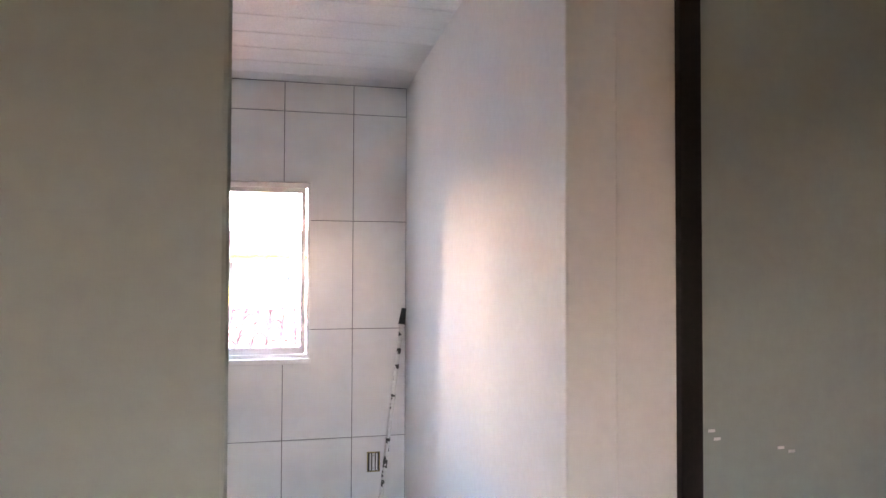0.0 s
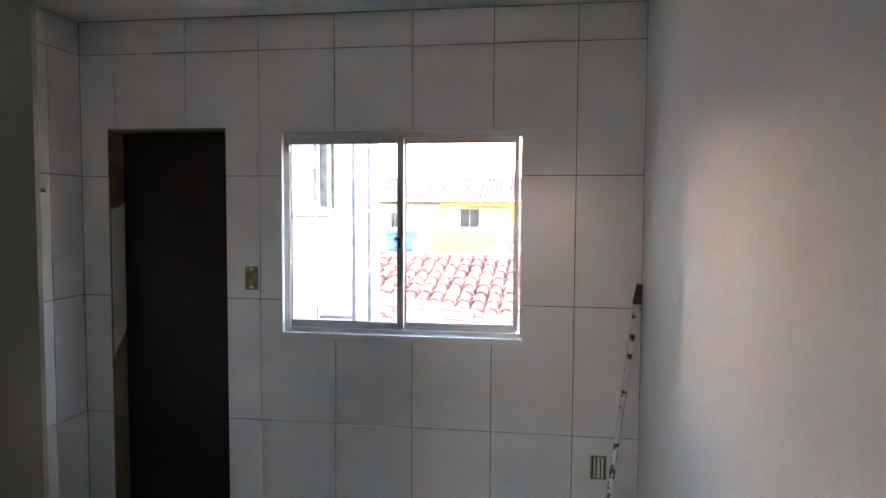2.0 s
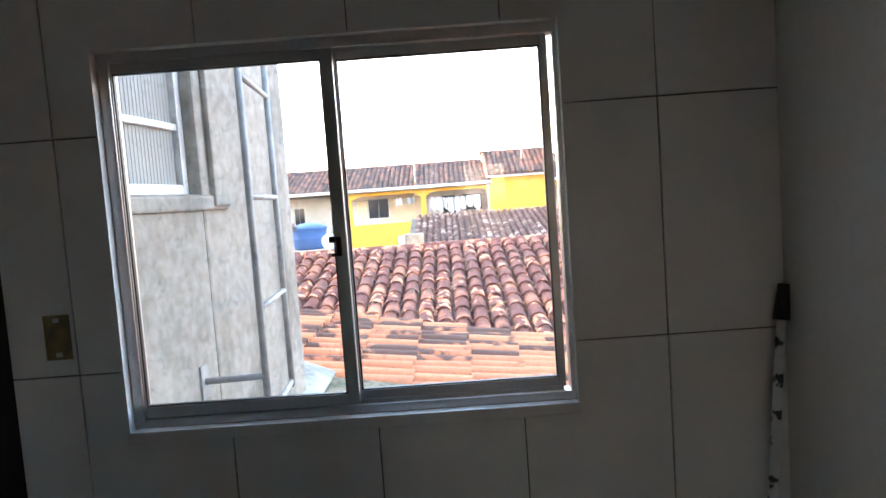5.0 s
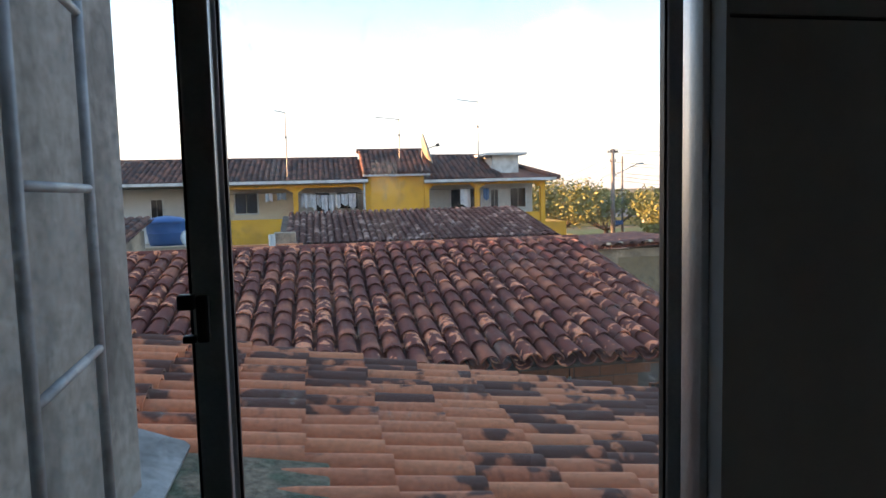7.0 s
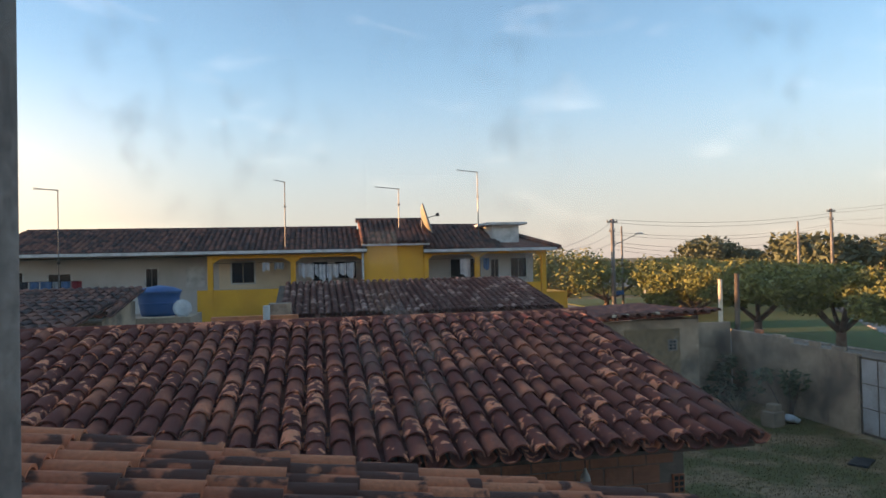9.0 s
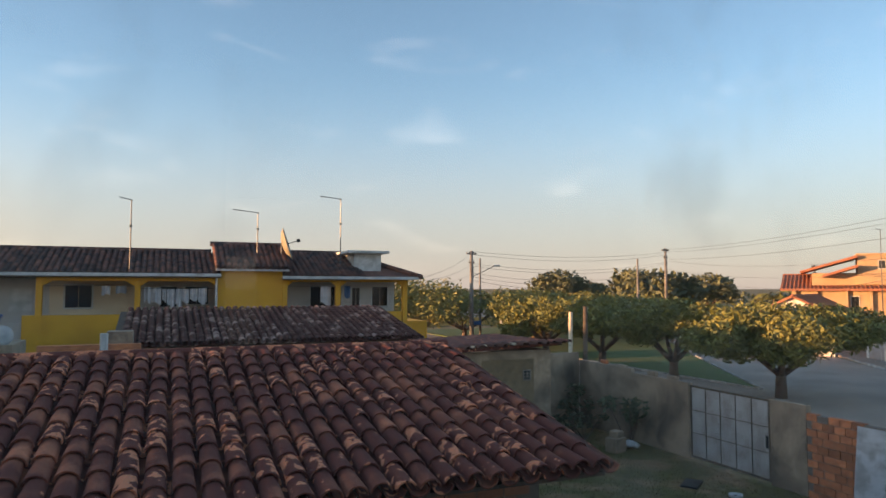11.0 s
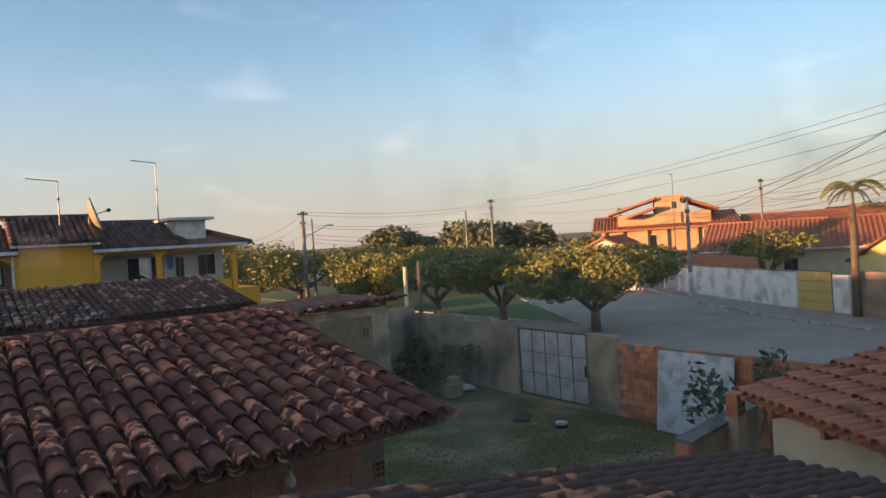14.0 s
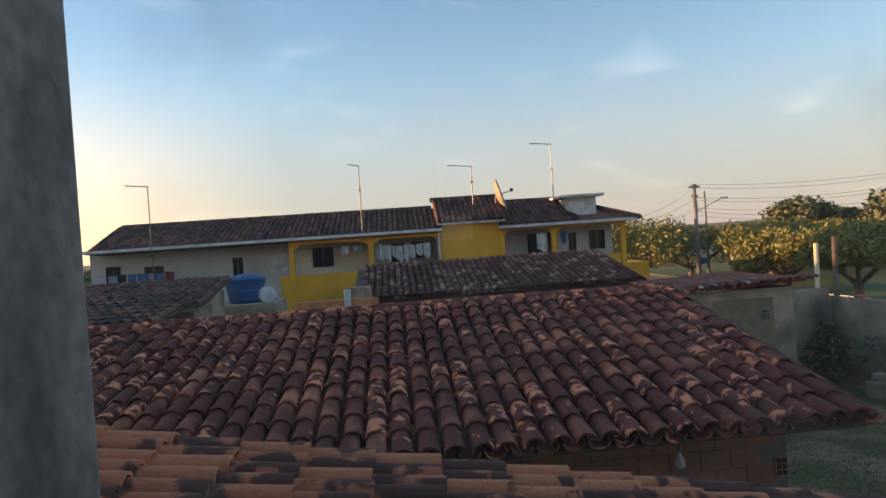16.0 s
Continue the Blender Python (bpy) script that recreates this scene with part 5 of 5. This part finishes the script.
# the long red roof runs along the street behind the brick wall
gable_house("red_roof_house", "long low house with a red clay tile roof and cream walls", (46.3, 28.5, GZ), -66, 14.5, 9.0, 2.75, 1.75, CREAM, CLAY_RED, [(1.5, 2.5, 1.0, 2.0), (5, 6, 1.0, 2.0), (9, 10.2, 1.0, 2.1)], over=0.5)
gable_house("white_gable_house", "small white-gabled house with a clay tile roof", (43.2, 32.5, GZ), -66 + 90, 6.0, 5.0, 2.8, 1.2, WHITEWASH, CLAY_RED, [])
gable_house("lime_house", "lime yellow house with a gable and a dark tiled roof", (41.2, 12.3, GZ), -20, 9.0, 5.0, 2.2, 1.35, LIME_WALL, CLAY_OLD, [])
gable_house("far_cream_house", "cream house with a red roof further back", (70, 45, GZ), -66, 13, 8, 3.9, 1.2, CREAM, CLAY_RED, [(1, 2, 2.6, 3.8), (4, 5, 2.6, 3.8), (7, 8, 2.6, 3.8), (10, 11, 2.6, 3.8)])
gable_house("far_cream_house", "cream house with a red roof behind palm trees", (77, 33, GZ), -66, 12, 8, 4.2, 1.3, CREAM, CLAY_RED, [(1, 2, 2.6, 3.8), (4, 5, 2.6, 3.8), (7, 8, 2.6, 3.8)])
villa = gable_house("two_storey_villa", "two-storey tan-orange villa with stepped red roofs in warm low sun", (53.0, 44.0, GZ), -52, 12.0, 9.0, 4.7, 1.1, TAN_WALL, CLAY_RED, [(1.2, 1.8, 2.4, 4.0), (4.5, 5.2, 2.4, 4.0), (9.4, 10.8, 3.0, 4.2), (2.5, 3.4, 0.8, 2.0)], over=0.9, fascia=CLAY_RED)
part("upper_storey", boxes((1.6, 10.2, 0.3, 6.0, 4.9, 6.0), bevel=0.02), TAN_WALL, villa, "set-back upper storey")
part("stair_tower", boxes((5.1, 7.5, 0.1, 4.0, 5.0, 7.55), bevel=0.02), TAN_WALL, villa, "square tan tower above the roofs")
part("tower_cap", boxes((5.0, 7.6, 0.0, 4.1, 7.551, 7.68), bevel=0.02), TAN_WALL, villa)
for y0, xa, xb, za, zb in ((-0.5, 0.7, 5.09, 6.0, 7.3), (-0.5, 10.9, 7.51, 6.0, 7.3), (-1.3, 2.4, 5.09, 5.6, 6.45)):
    part("upper_roof", prism([(xa, za), (xb, zb), (xb, zb + 0.18), (xa, za + 0.14)], "y", y0, 6.4), CLAY_RED, villa)
    rib = bmesh.new()
    for i in range(int((6.4 - y0) / 0.32)):
        tube(rib, (xa, y0 + 0.16 + i * 0.32, za + 0.13), (xb, y0 + 0.16 + i * 0.32, zb + 0.17), 0.075, sides=6)
    part("tile_rows", rib, CLAY_RED, villa)
far_window(6.6, 7.2, 6.3, 7.1, 0.097, villa)
gable_house("villa_wing", "low cream annexe with a red clay tile roof beside the villa", (61.5, 33.0, GZ), -52, 11.0, 7.0, 4.3, 0.9, CREAM, CLAY_RED, [(0.8, 2.4, 2.4, 3.8), (3.4, 4.2, 2.6, 3.8), (6.0, 6.8, 2.6, 3.8), (8.6, 9.4, 2.6, 3.8)], over=0.6, fascia=CLAY_RED)
for px in (0.2, 1.9, 4.2, 6.0, 8.8, 11.8):
    part("pillar", boxes((px - 0.12, px + 0.12, -0.35, -0.1, 0, 4.55)), TAN_WALL, villa)
part("balcony_slab", boxes((-0.6, 9.0, -1.0, -0.004, 2.2, 2.35)), TAN_WALL, villa)


def utility_pole(x, y, base, top, r, label, arms=True, mat=POLE_CONCRETE):
    p = thing("utility_pole", label, "utility pole", at=(x, y, base), group="utility poles")
    h = top - base
    part("shaft", rod(((0, 0, 0), (0, 0, h), r, r * 0.65), sides=10), mat, p, smooth=True)
    if arms:
        for zz, w in ((h - 0.25, 0.9), (h - 1.0, 0.5)):
            part("crossarm", boxes((-w / 2, w / 2, -0.05, 0.05, zz - 0.05, zz + 0.05)), TIMBER, p)
            for i in (-0.45, -0.2, 0.2, 0.45):
                part("insulator", rod(((i * w, 0, zz + 0.05), (i * w, 0, zz + 0.2), 0.04, 0.03), sides=8), BLACK_PLASTIC, p)
        for k in range(5):
            part("spool", rod(((0.12, 0, h - 1.4 - k * 0.2), (0.22, 0, h - 1.4 - k * 0.2), 0.045), sides=8), BLACK_PLASTIC, p)
    return p


p1 = utility_pole(24.4, 50.9, GZ, 4.75, 0.2, "concrete utility pole with insulators, a street lamp arm and blue sign")
part("lamp_arm", rod(((0.1, 0, 5.6), (2.0, -0.3, 6.5), 0.03), sides=6), METAL_GREY, p1)
part("lamp_head", boxes((1.9, 2.5, -0.4, -0.2, 6.45, 6.6), bevel=0.04), FASCIA, p1)
part("street_sign", boxes((0.1, 0.75, -0.28, -0.24, 1.6, 1.95)), TANK_BLUE, p1, "blue street sign")
utility_pole(27.9, 56.5, GZ, 4.4, 0.12, "thin concrete pole behind the trees", arms=False)
utility_pole(48.2, 54.9, GZ, 5.75, 0.17, "tall concrete pole above the trees")
utility_pole(46.5, 57.2, GZ, 4.7, 0.14, "concrete pole above the trees", arms=False)
white_foot = utility_pole(39.3, 25.4, GZ, 3.55, 0.15, "grey concrete pole with a whitewashed foot on the pavement")
part("painted_foot", rod(((0, 0, 0.0), (0, 0, 1.7), 0.158, 0.148), sides=10), FASCIA, white_foot, "whitewashed foot", smooth=True)
part("foot_block", boxes((-0.45, 0.45, -0.35, 0.35, -0.05, 0.14), bevel=0.03), KERB_STONE, white_foot)
utility_pole(34.0, 13.45, GZ, 2.25, 0.2, "thick weathered pole beside the grey wall", arms=False, mat=TIMBER)
big = utility_pole(29.2, 7.45, GZ, 6.4, 0.2, "tall concrete pole hung with many cables and a transformer box")
part("meter_box", boxes((0.2, 0.6, -0.2, 0.2, 6.4, 6.9), bevel=0.03), FASCIA, big, "pale box")
for k in range(6):
    part("cable_coil", rod(((-0.15, -0.15, 3.2 + k * 0.22), (0.25, 0.2, 3.35 + k * 0.2), 0.035), sides=6), WIRE, big)
utility_pole(66, 52, GZ, 4.2, 0.13, "distant concrete pole among the houses")
utility_pole(62, 32.5, GZ, 5.6, 0.12, "distant thin pole among the houses")
aerial(40.5, 27.2, -0.2, 5.2, 0.5)
aerial(49.5, 14.8, 0.8, 6.6, 1.3)


def cable(a, b, sag, r=0.010):
    a, b = Vector(a), Vector(b)
    bm, k, pts = bmesh.new(), 14, []
    for i in range(k + 1):
        f = i / k
        p = a.lerp(b, f)
        p.z -= sag * 4 * f * (1 - f)
        pts.append(p)
    rings = []
    for p in pts:
        rings.append([bm.verts.new(p + Vector((r * c, r * c * 0.5, r * s))) for c, s in ((1, 0), (-0.5, 0.87), (-0.5, -0.87))])
    for p, q in zip(rings, rings[1:]):
        for i in range(3):
            bm.faces.new((p[i], p[(i + 1) % 3], q[(i + 1) % 3], q[i]))
    bm.faces.new(rings[0][::-1]), bm.faces.new(rings[-1])
    solid("power_cable", bm, WIRE, "thin black overhead cable strung between poles", "cable", group="overhead cables")


P1, P2, P3, PB = (24.4, 50.9), (48.2, 54.9), (39.5, 25.2), (29.2, 7.45)
for k, zz in enumerate((4.7, 4.45, 3.7, 3.5, 2.9, 2.6, 2.3)):
    cable((P1[0], P1[1], zz), (P2[0], P2[1], zz + 0.6), 0.5 + 0.1 * k, 0.014)
for k, zz in enumerate((5.6, 5.35, 4.6)):
    cable((P2[0], P2[1], zz), (PB[0] + 0.3 * k, PB[1], zz + 0.6), 0.7, 0.011)
for k, zz in enumerate((3.4, 3.1, 2.8, 2.5, 2.2, 1.9)):
    cable((P3[0], P3[1], zz), (PB[0] + 0.1 * k, PB[1], zz + 1.6 - 0.12 * k), 0.5 + 0.12 * k, 0.010)
for k, zz in enumerate((6.2, 5.7, 4.2, 3.6)):
    cable((62, 32.5, 5.4 - 0.5 * k), (PB[0], PB[1], zz), 0.8, 0.014)
    cable((PB[0], PB[1], zz), (26.0, -20.0, zz + 0.2), 0.6, 0.010)
for k in range(8):  # the slack bundle of service lines below the power lines
    cable((66, 52 - 2.5 * k, 3.3 - 0.12 * k), (PB[0], PB[1] + 0.02 * k, 3.3 - 0.2 * k), 0.5 + 0.13 * k, 0.011)
cable((PB[0], PB[1], 6.1), (58.5, 40.0, 1.8), 0.9, 0.02)
cable((PB[0], PB[1], 5.9), (52.0, 40.0, 1.6), 0.8, 0.016)
for zz in (4.5, 3.6, 2.8):
    cable((P1[0], P1[1], zz), (11.5, 33.5, 2.4 - 0.1 * zz), 0.5, 0.012)
    cable((P2[0], P2[1], zz), (P3[0], P3[1], zz - 1.0), 0.6, 0.010)
sign = thing("road_sign", "round white road sign with a black arrow on a thin post", "road sign", at=(23.9, 44.0, GZ))
part("post", rod(((0, 0, 0), (0, 0, 2.35), 0.045), sides=8), FASCIA, sign)
bm = lathe([(0.02, 0), (0.43, 0.0), (0.43, 0.03), (0.02, 0.03)], 24)
bm.transform(pose(0, -0.06, 2.2, 90, 0, -28))
part("plate", bm, FASCIA, sign)
part("arrow", boxes((-0.05, 0.05, -0.13, -0.125, 1.98, 2.42), (-0.24, -0.051, -0.13, -0.125, 2.16, 2.25)), BLACK_PLASTIC, sign)
solid("far_yellow_wall", boxes((23.0, 60.0, 76.0, 76.3, GZ, GZ + 1.0)), GATE_YELLOW, "low yellow wall beyond the green", "wall", "structure")
solid("far_blue_wall", boxes((28.0, 44.0, 79.0, 79.3, GZ, GZ + 2.0)), PALE_WALL, "pale wall beyond the trees", "wall", "structure")
solid("yellow_outbuilding", boxes((12.6, 16.2, 40, 44, GZ, -0.4), (11.4, 12.6, 36, 36.2, GZ, -0.6)), YELLOW, "low yellow outbuilding beside the long house", "wall", "structure")


def leaf_cloud(rnd, blobs, count, size, droop=0.35):
    """Leaves scattered over and through clumps: centre, radii."""
    verts, faces = [], []
    total = sum(b[1][0] * b[1][1] for b in blobs)
    for c, r in blobs:
        for _ in range(int(count * r[0] * r[1] / total)):
            d = Vector((rnd.gauss(0, 1), rnd.gauss(0, 1), rnd.gauss(0, 1))).normalized()
            k = rnd.uniform(0.55, 1.06) * (1 + 0.25 * noise.noise(d * 2.5 + Vector(c)))
            p = Vector(c) + Vector((d.x * r[0] * k, d.y * r[1] * k, d.z * r[2] * k))
            u = Vector((rnd.gauss(0, 1), rnd.gauss(0, 1), rnd.gauss(0, 0.6) - droop)).normalized()
            v = u.cross(Vector((rnd.gauss(0, 1), rnd.gauss(0, 1), rnd.gauss(0, 1)))).normalized()
            s = size * rnd.uniform(0.6, 1.3)
            b = len(verts)
            verts += [(p - u * s)[:], (p + v * s * 0.42)[:], (p + u * s)[:], (p - v * s * 0.42)[:]]
            faces.append((b, b + 1, b + 2, b + 3))
    return verts, faces


def tree(name, label, at, height, trunk_h, spread, leaves, leaf_size, seed, mat=LEAF, flat=0.42, trunk_r=0.27, group="street trees"):
    rnd = random.Random(seed)
    t = thing(name, label, "tree", at=at, group=group)
    tr = bmesh.new()
    tube(tr, (0, 0, -0.1), (0.08, 0.05, trunk_h * 0.6), trunk_r, trunk_r * 0.75, 9)
    tips = []
    for i in range(6):
        a = i * math.tau / 6 + rnd.uniform(-0.4, 0.4)
        e = Vector((math.cos(a) * spread * 0.42, math.sin(a) * spread * 0.42, trunk_h + (height - trunk_h) * rnd.uniform(0.35, 0.6)))
        mid_p = Vector((math.cos(a) * spread * 0.16, math.sin(a) * spread * 0.16, trunk_h * 0.95))
        tube(tr, (0.08, 0.05, trunk_h * 0.55), mid_p, trunk_r * 0.5, trunk_r * 0.38, 7)
        tube(tr, mid_p, e, trunk_r * 0.38, trunk_r * 0.12, 6)
        for _ in range(2):
            f = e + Vector((rnd.uniform(-1, 1), rnd.uniform(-1, 1), rnd.uniform(0.1, 0.6))) * spread * 0.2
            tube(tr, mid_p.lerp(e, 0.6), f, trunk_r * 0.16, trunk_r * 0.05, 5)
            tips.append(f)
        tips.append(e)
    part("trunk", tr, BARK, t, smooth=True)
    blobs = [((0, 0, (height + trunk_h) / 2 + 0.15 * (height - trunk_h)), (spread * 0.5, spread * 0.5, (height - trunk_h) * 0.36))]
    for p in tips:
        s = spread * rnd.uniform(0.14, 0.22)
        blobs.append(((p.x * rnd.uniform(0.9, 1.25), p.y * rnd.uniform(0.9, 1.25), p.z * rnd.uniform(0.74, 1.0)), (s * 1.2, s * 1.2, s * flat * 1.7)))
    v, f = leaf_cloud(rnd, blobs, leaves, leaf_size)
    me = bpy.data.meshes.new("crown")
    me.from_pydata(v, [], f)
    me.materials.append(mat)
    ob = new("crown", me)
    ob.parent = t
    return t


tree("street_tree", "broad low street tree with a forked trunk and yellow-green leaves", (25.2, 21.3, GZ), 4.0, 1.7, 5.5, 26000, 0.12, 1)
tree("street_tree", "clipped street tree with a forked trunk on the verge", (24.5, 27.1, GZ), 4.1, 1.7, 4.3, 18000, 0.12, 2)
tree("street_tree", "shady street tree at the edge of the green", (24.6, 33.2, GZ), 4.2, 1.7, 4.8, 14000, 0.14, 3)
tree("street_tree", "dense street tree beyond the green", (25.5, 41.0, GZ), 4.0, 1.5, 5.6, 12000, 0.16, 4)
for i, (x, y, h, s) in enumerate(((31, 52, 4.6, 7), (26.5, 57, 4.6, 8), (21.5, 56, 5.4, 8), (34, 58, 4.3, 7), (29, 47, 3.9, 6), (18.0, 52, 5.6, 8), (15, 60, 5.5, 9), (38, 60, 4.2, 7), (43, 62, 4.0, 7), (40, 48, 3.8, 6), (48, 63, 4, 7))):
    tree("street_tree", "dense rounded street tree in the row beyond the green", (x, y, GZ), h, 1.4, s, 6000, 0.17, 20 + i)
for i, (x, y, h, s) in enumerate(((58.5, 69.5, 7.0, 8.5), (82, 128, 8.4, 9.5), (98, 140, 5.8, 10), (92, 94, 7.2, 8.0))):
    tree("distant_tree", "large spreading tree on the horizon", (x, y, GZ), h, 2.2, s, 2600, 0.5, 50 + i, mat=LEAF_FAR, flat=0.6, trunk_r=0.35, group="distant trees")
tree("garden_tree", "small leafy tree behind the brick wall", (44.5, 23.0, GZ), 4.2, 1.9, 3.4, 2200, 0.17, 80)
rnd = random.Random(9)
far_v, far_f = [], []
for i in range(70):
    a = radians(-75 + i * 1.9)
    D = rnd.uniform(170, 240)
    v, f = leaf_cloud(rnd, [((-math.sin(a) * -D, math.cos(a) * D, GZ + rnd.uniform(0.3, 1.2)), (rnd.uniform(5, 9), rnd.uniform(5, 9), rnd.uniform(1.2, 2.4)))], 160, 1.1)
    b = len(far_v)
    far_v += v
    far_f += [tuple(j + b for j in q) for q in f]
me = bpy.data.meshes.new("far_woods")
me.from_pydata(far_v, [], far_f)
me.materials.append(LEAF_FAR)
tagged(new("far_woods", me), "low woods along the horizon", "trees", kind="stuff")


def palm(x, y, base, top, size, seed):
    rnd = random.Random(seed)
    t = thing("palm_tree", "palm tree with a ragged crown of fronds above the roofs", "palm", at=(x, y, base), group="palm trees")
    h = top - base
    part("trunk", rod(((0, 0, 0), (0.15, 0.1, h), 0.14, 0.10), sides=9), BARK, t, smooth=True)
    for i in range(17):
        a, up = i * 2.4, rnd.uniform(0.2, 1.5)
        verts, faces, k = [], [], 14
        for j in range(k + 1):
            f = j / k
            c = Vector((0.15 + math.cos(a) * size * f, 0.1 + math.sin(a) * size * f, h + size * (up * f - (0.55 + up * 0.6) * f * f)))
            side = Vector((-math.sin(a), math.cos(a), 0)) * size * 0.2 * math.sin(math.pi * min(0.95, f + 0.12))
            b = len(verts)
            dn = Vector((0, 0, -size * 0.12))
            q = Vector((math.cos(a), math.sin(a), 0)) * size * 0.045
            for sgn in (1, -1):
                verts += [(c - q)[:], (c + q)[:], (c + side * sgn + dn + q)[:]]
                faces.append((len(verts) - 3, len(verts) - 2, len(verts) - 1))
        me = bpy.data.meshes.new("frond")
        me.from_pydata(verts, [], faces)
        me.materials.append(LEAF)
        ob = new("frond", me)
        ob.parent = t


palm(56.4, 22.4, GZ, 3.7, 2.1, 1)
palm(71.2, 25.8, GZ, 2.0, 2.4, 2)
palm(61, 53, GZ, 0.6, 2.2, 3)
palm(72, 20, GZ, 1.8, 2.2, 4)


def shrub(name, label, at, h, w, leaves, size, seed, stems=5):
    rnd = random.Random(seed)
    t = thing(name, label, "shrub", at=at)
    bm, blobs = bmesh.new(), []
    for i in range(stems):
        e = Vector((rnd.uniform(-w, w), rnd.uniform(-w, w), h * rnd.uniform(0.5, 0.95)))
        tube(bm, (0, 0, -0.05), e, 0.025, 0.008, 5)
        blobs.append((e[:], (w * 0.42, w * 0.42, h * 0.16)))
    part("stems", bm, BARK, t)
    v, f = leaf_cloud(rnd, blobs, leaves, size)
    me = bpy.data.meshes.new("leaves")
    me.from_pydata(v, [], f)
    me.materials.append(LEAF_FAR)
    ob = new("leaves", me)
    ob.parent = t


shrub("papaya_shrub", "dark large-leaved shrub in front of the white sheet door", (12.0, 6.5, GZ), 2.3, 0.75, 420, 0.095, 1, 9)
shrub("yard_shrub", "weedy shrub against the yard wall", (13.6, 16.6, GZ), 1.5, 0.6, 260, 0.11, 2)
shrub("yard_shrub", "dark weeds in the corner of the yard", (12.9, 17.9, GZ), 0.8, 0.8, 260, 0.09, 3, 8)
shrub("yard_shrub", "dark weeds behind the low roof", (13.4, 19.3, GZ), 1.4, 0.55, 240, 0.10, 4, 8)
shrub("climbing_plant", "weeds hanging over the ragged brick wall top", (13.95, 7.0, GZ), 1.95, 0.45, 300, 0.08, 5, 6)

# ---- grass tufts of the yard ----
rnd = random.Random(7)
gv, gf = [], []
for i in range(40000):
    x, y = rnd.uniform(4.8, 14.1), rnd.uniform(4.6, 19.5)
    h, a = rnd.uniform(0.01, 0.035), rnd.uniform(0, math.tau)
    dx, dy = math.cos(a) * 0.011, math.sin(a) * 0.011
    b = len(gv)
    gv += [(x - dx, y - dy, GZ - 0.012), (x + dx, y + dy, GZ - 0.012), (x + dy * 1.4, y - dx * 1.4, GZ + h)]
    gf.append((b, b + 1, b + 2))
me = bpy.data.meshes.new("grass_tufts")
me.from_pydata(gv, [], gf)
GRASS = material("grass_blades", (0.165, 0.12, 0.028), (0.21, 0.14, 0.052), rough=0.8, scale=1.2, bump=0, vary="island")
me.materials.append(GRASS)
tagged(new("grass_tufts", me), "short rough grass of the yard", "grass", kind="stuff")

# ---- clay tiles of the near roofs ----
tile_roof(dark_house, Matrix.Translation((0, 0, 3)) @ roof_frame((DR_X0, DR_Y1, DR_Z1), (0, -1), (1, 0), (DR_Z1 - DR_Z0) / (DR_Y1 - DR_Y0)), 4.18, 13.16, 0.215, 0.38, 0.098, CLAY_DARK, CLAY_DARK_JOINED, own=lambda x, y: y > 7.4, seed=41)
part("ridge", rod(((DR_X0, DR_Y1, 3 + DR_Z1 + 0.03), (DR_X1, DR_Y1, 3 + DR_Z1 + 0.03), 0.10), sides=10), CLAY_DARK_JOINED, dark_house)
nr_m = roof_frame((NR_X0, NR_Y0, nr_z(NR_X0)), (1, 0), (0, 1), SLOPE)
tile_roof(near_roof, nr_m, 7.4, NR_Y1 - NR_Y0, 0.139, 0.31, 0.066, CLAY_NEAR, CLAY_NEAR_JOINED, own=lambda x, y: x + NR_X0 < 4.0, skip=lambda x, y: (y + NR_Y0 < 1.66 and x + NR_X0 < 0.14) or (y + NR_Y0 < 1.60 and x + NR_X0 < 0.35), seed=42)
nb_m = Matrix.Translation((0, 0, 2.72)) @ pose(0, 0, 0, 0, -NB_PITCH, 0) @ pose(8.6, 8.0, 0.0, 0, 0, 180)
tile_roof(neighbour, nb_m, 8.68, 8.0, 0.156, 0.31, 0.075, CLAY_ORANGE_PIECE, CLAY_ORANGE, own=lambda x, y: x > 5.2 and y < 4.4, seed=43, lift=5.5)
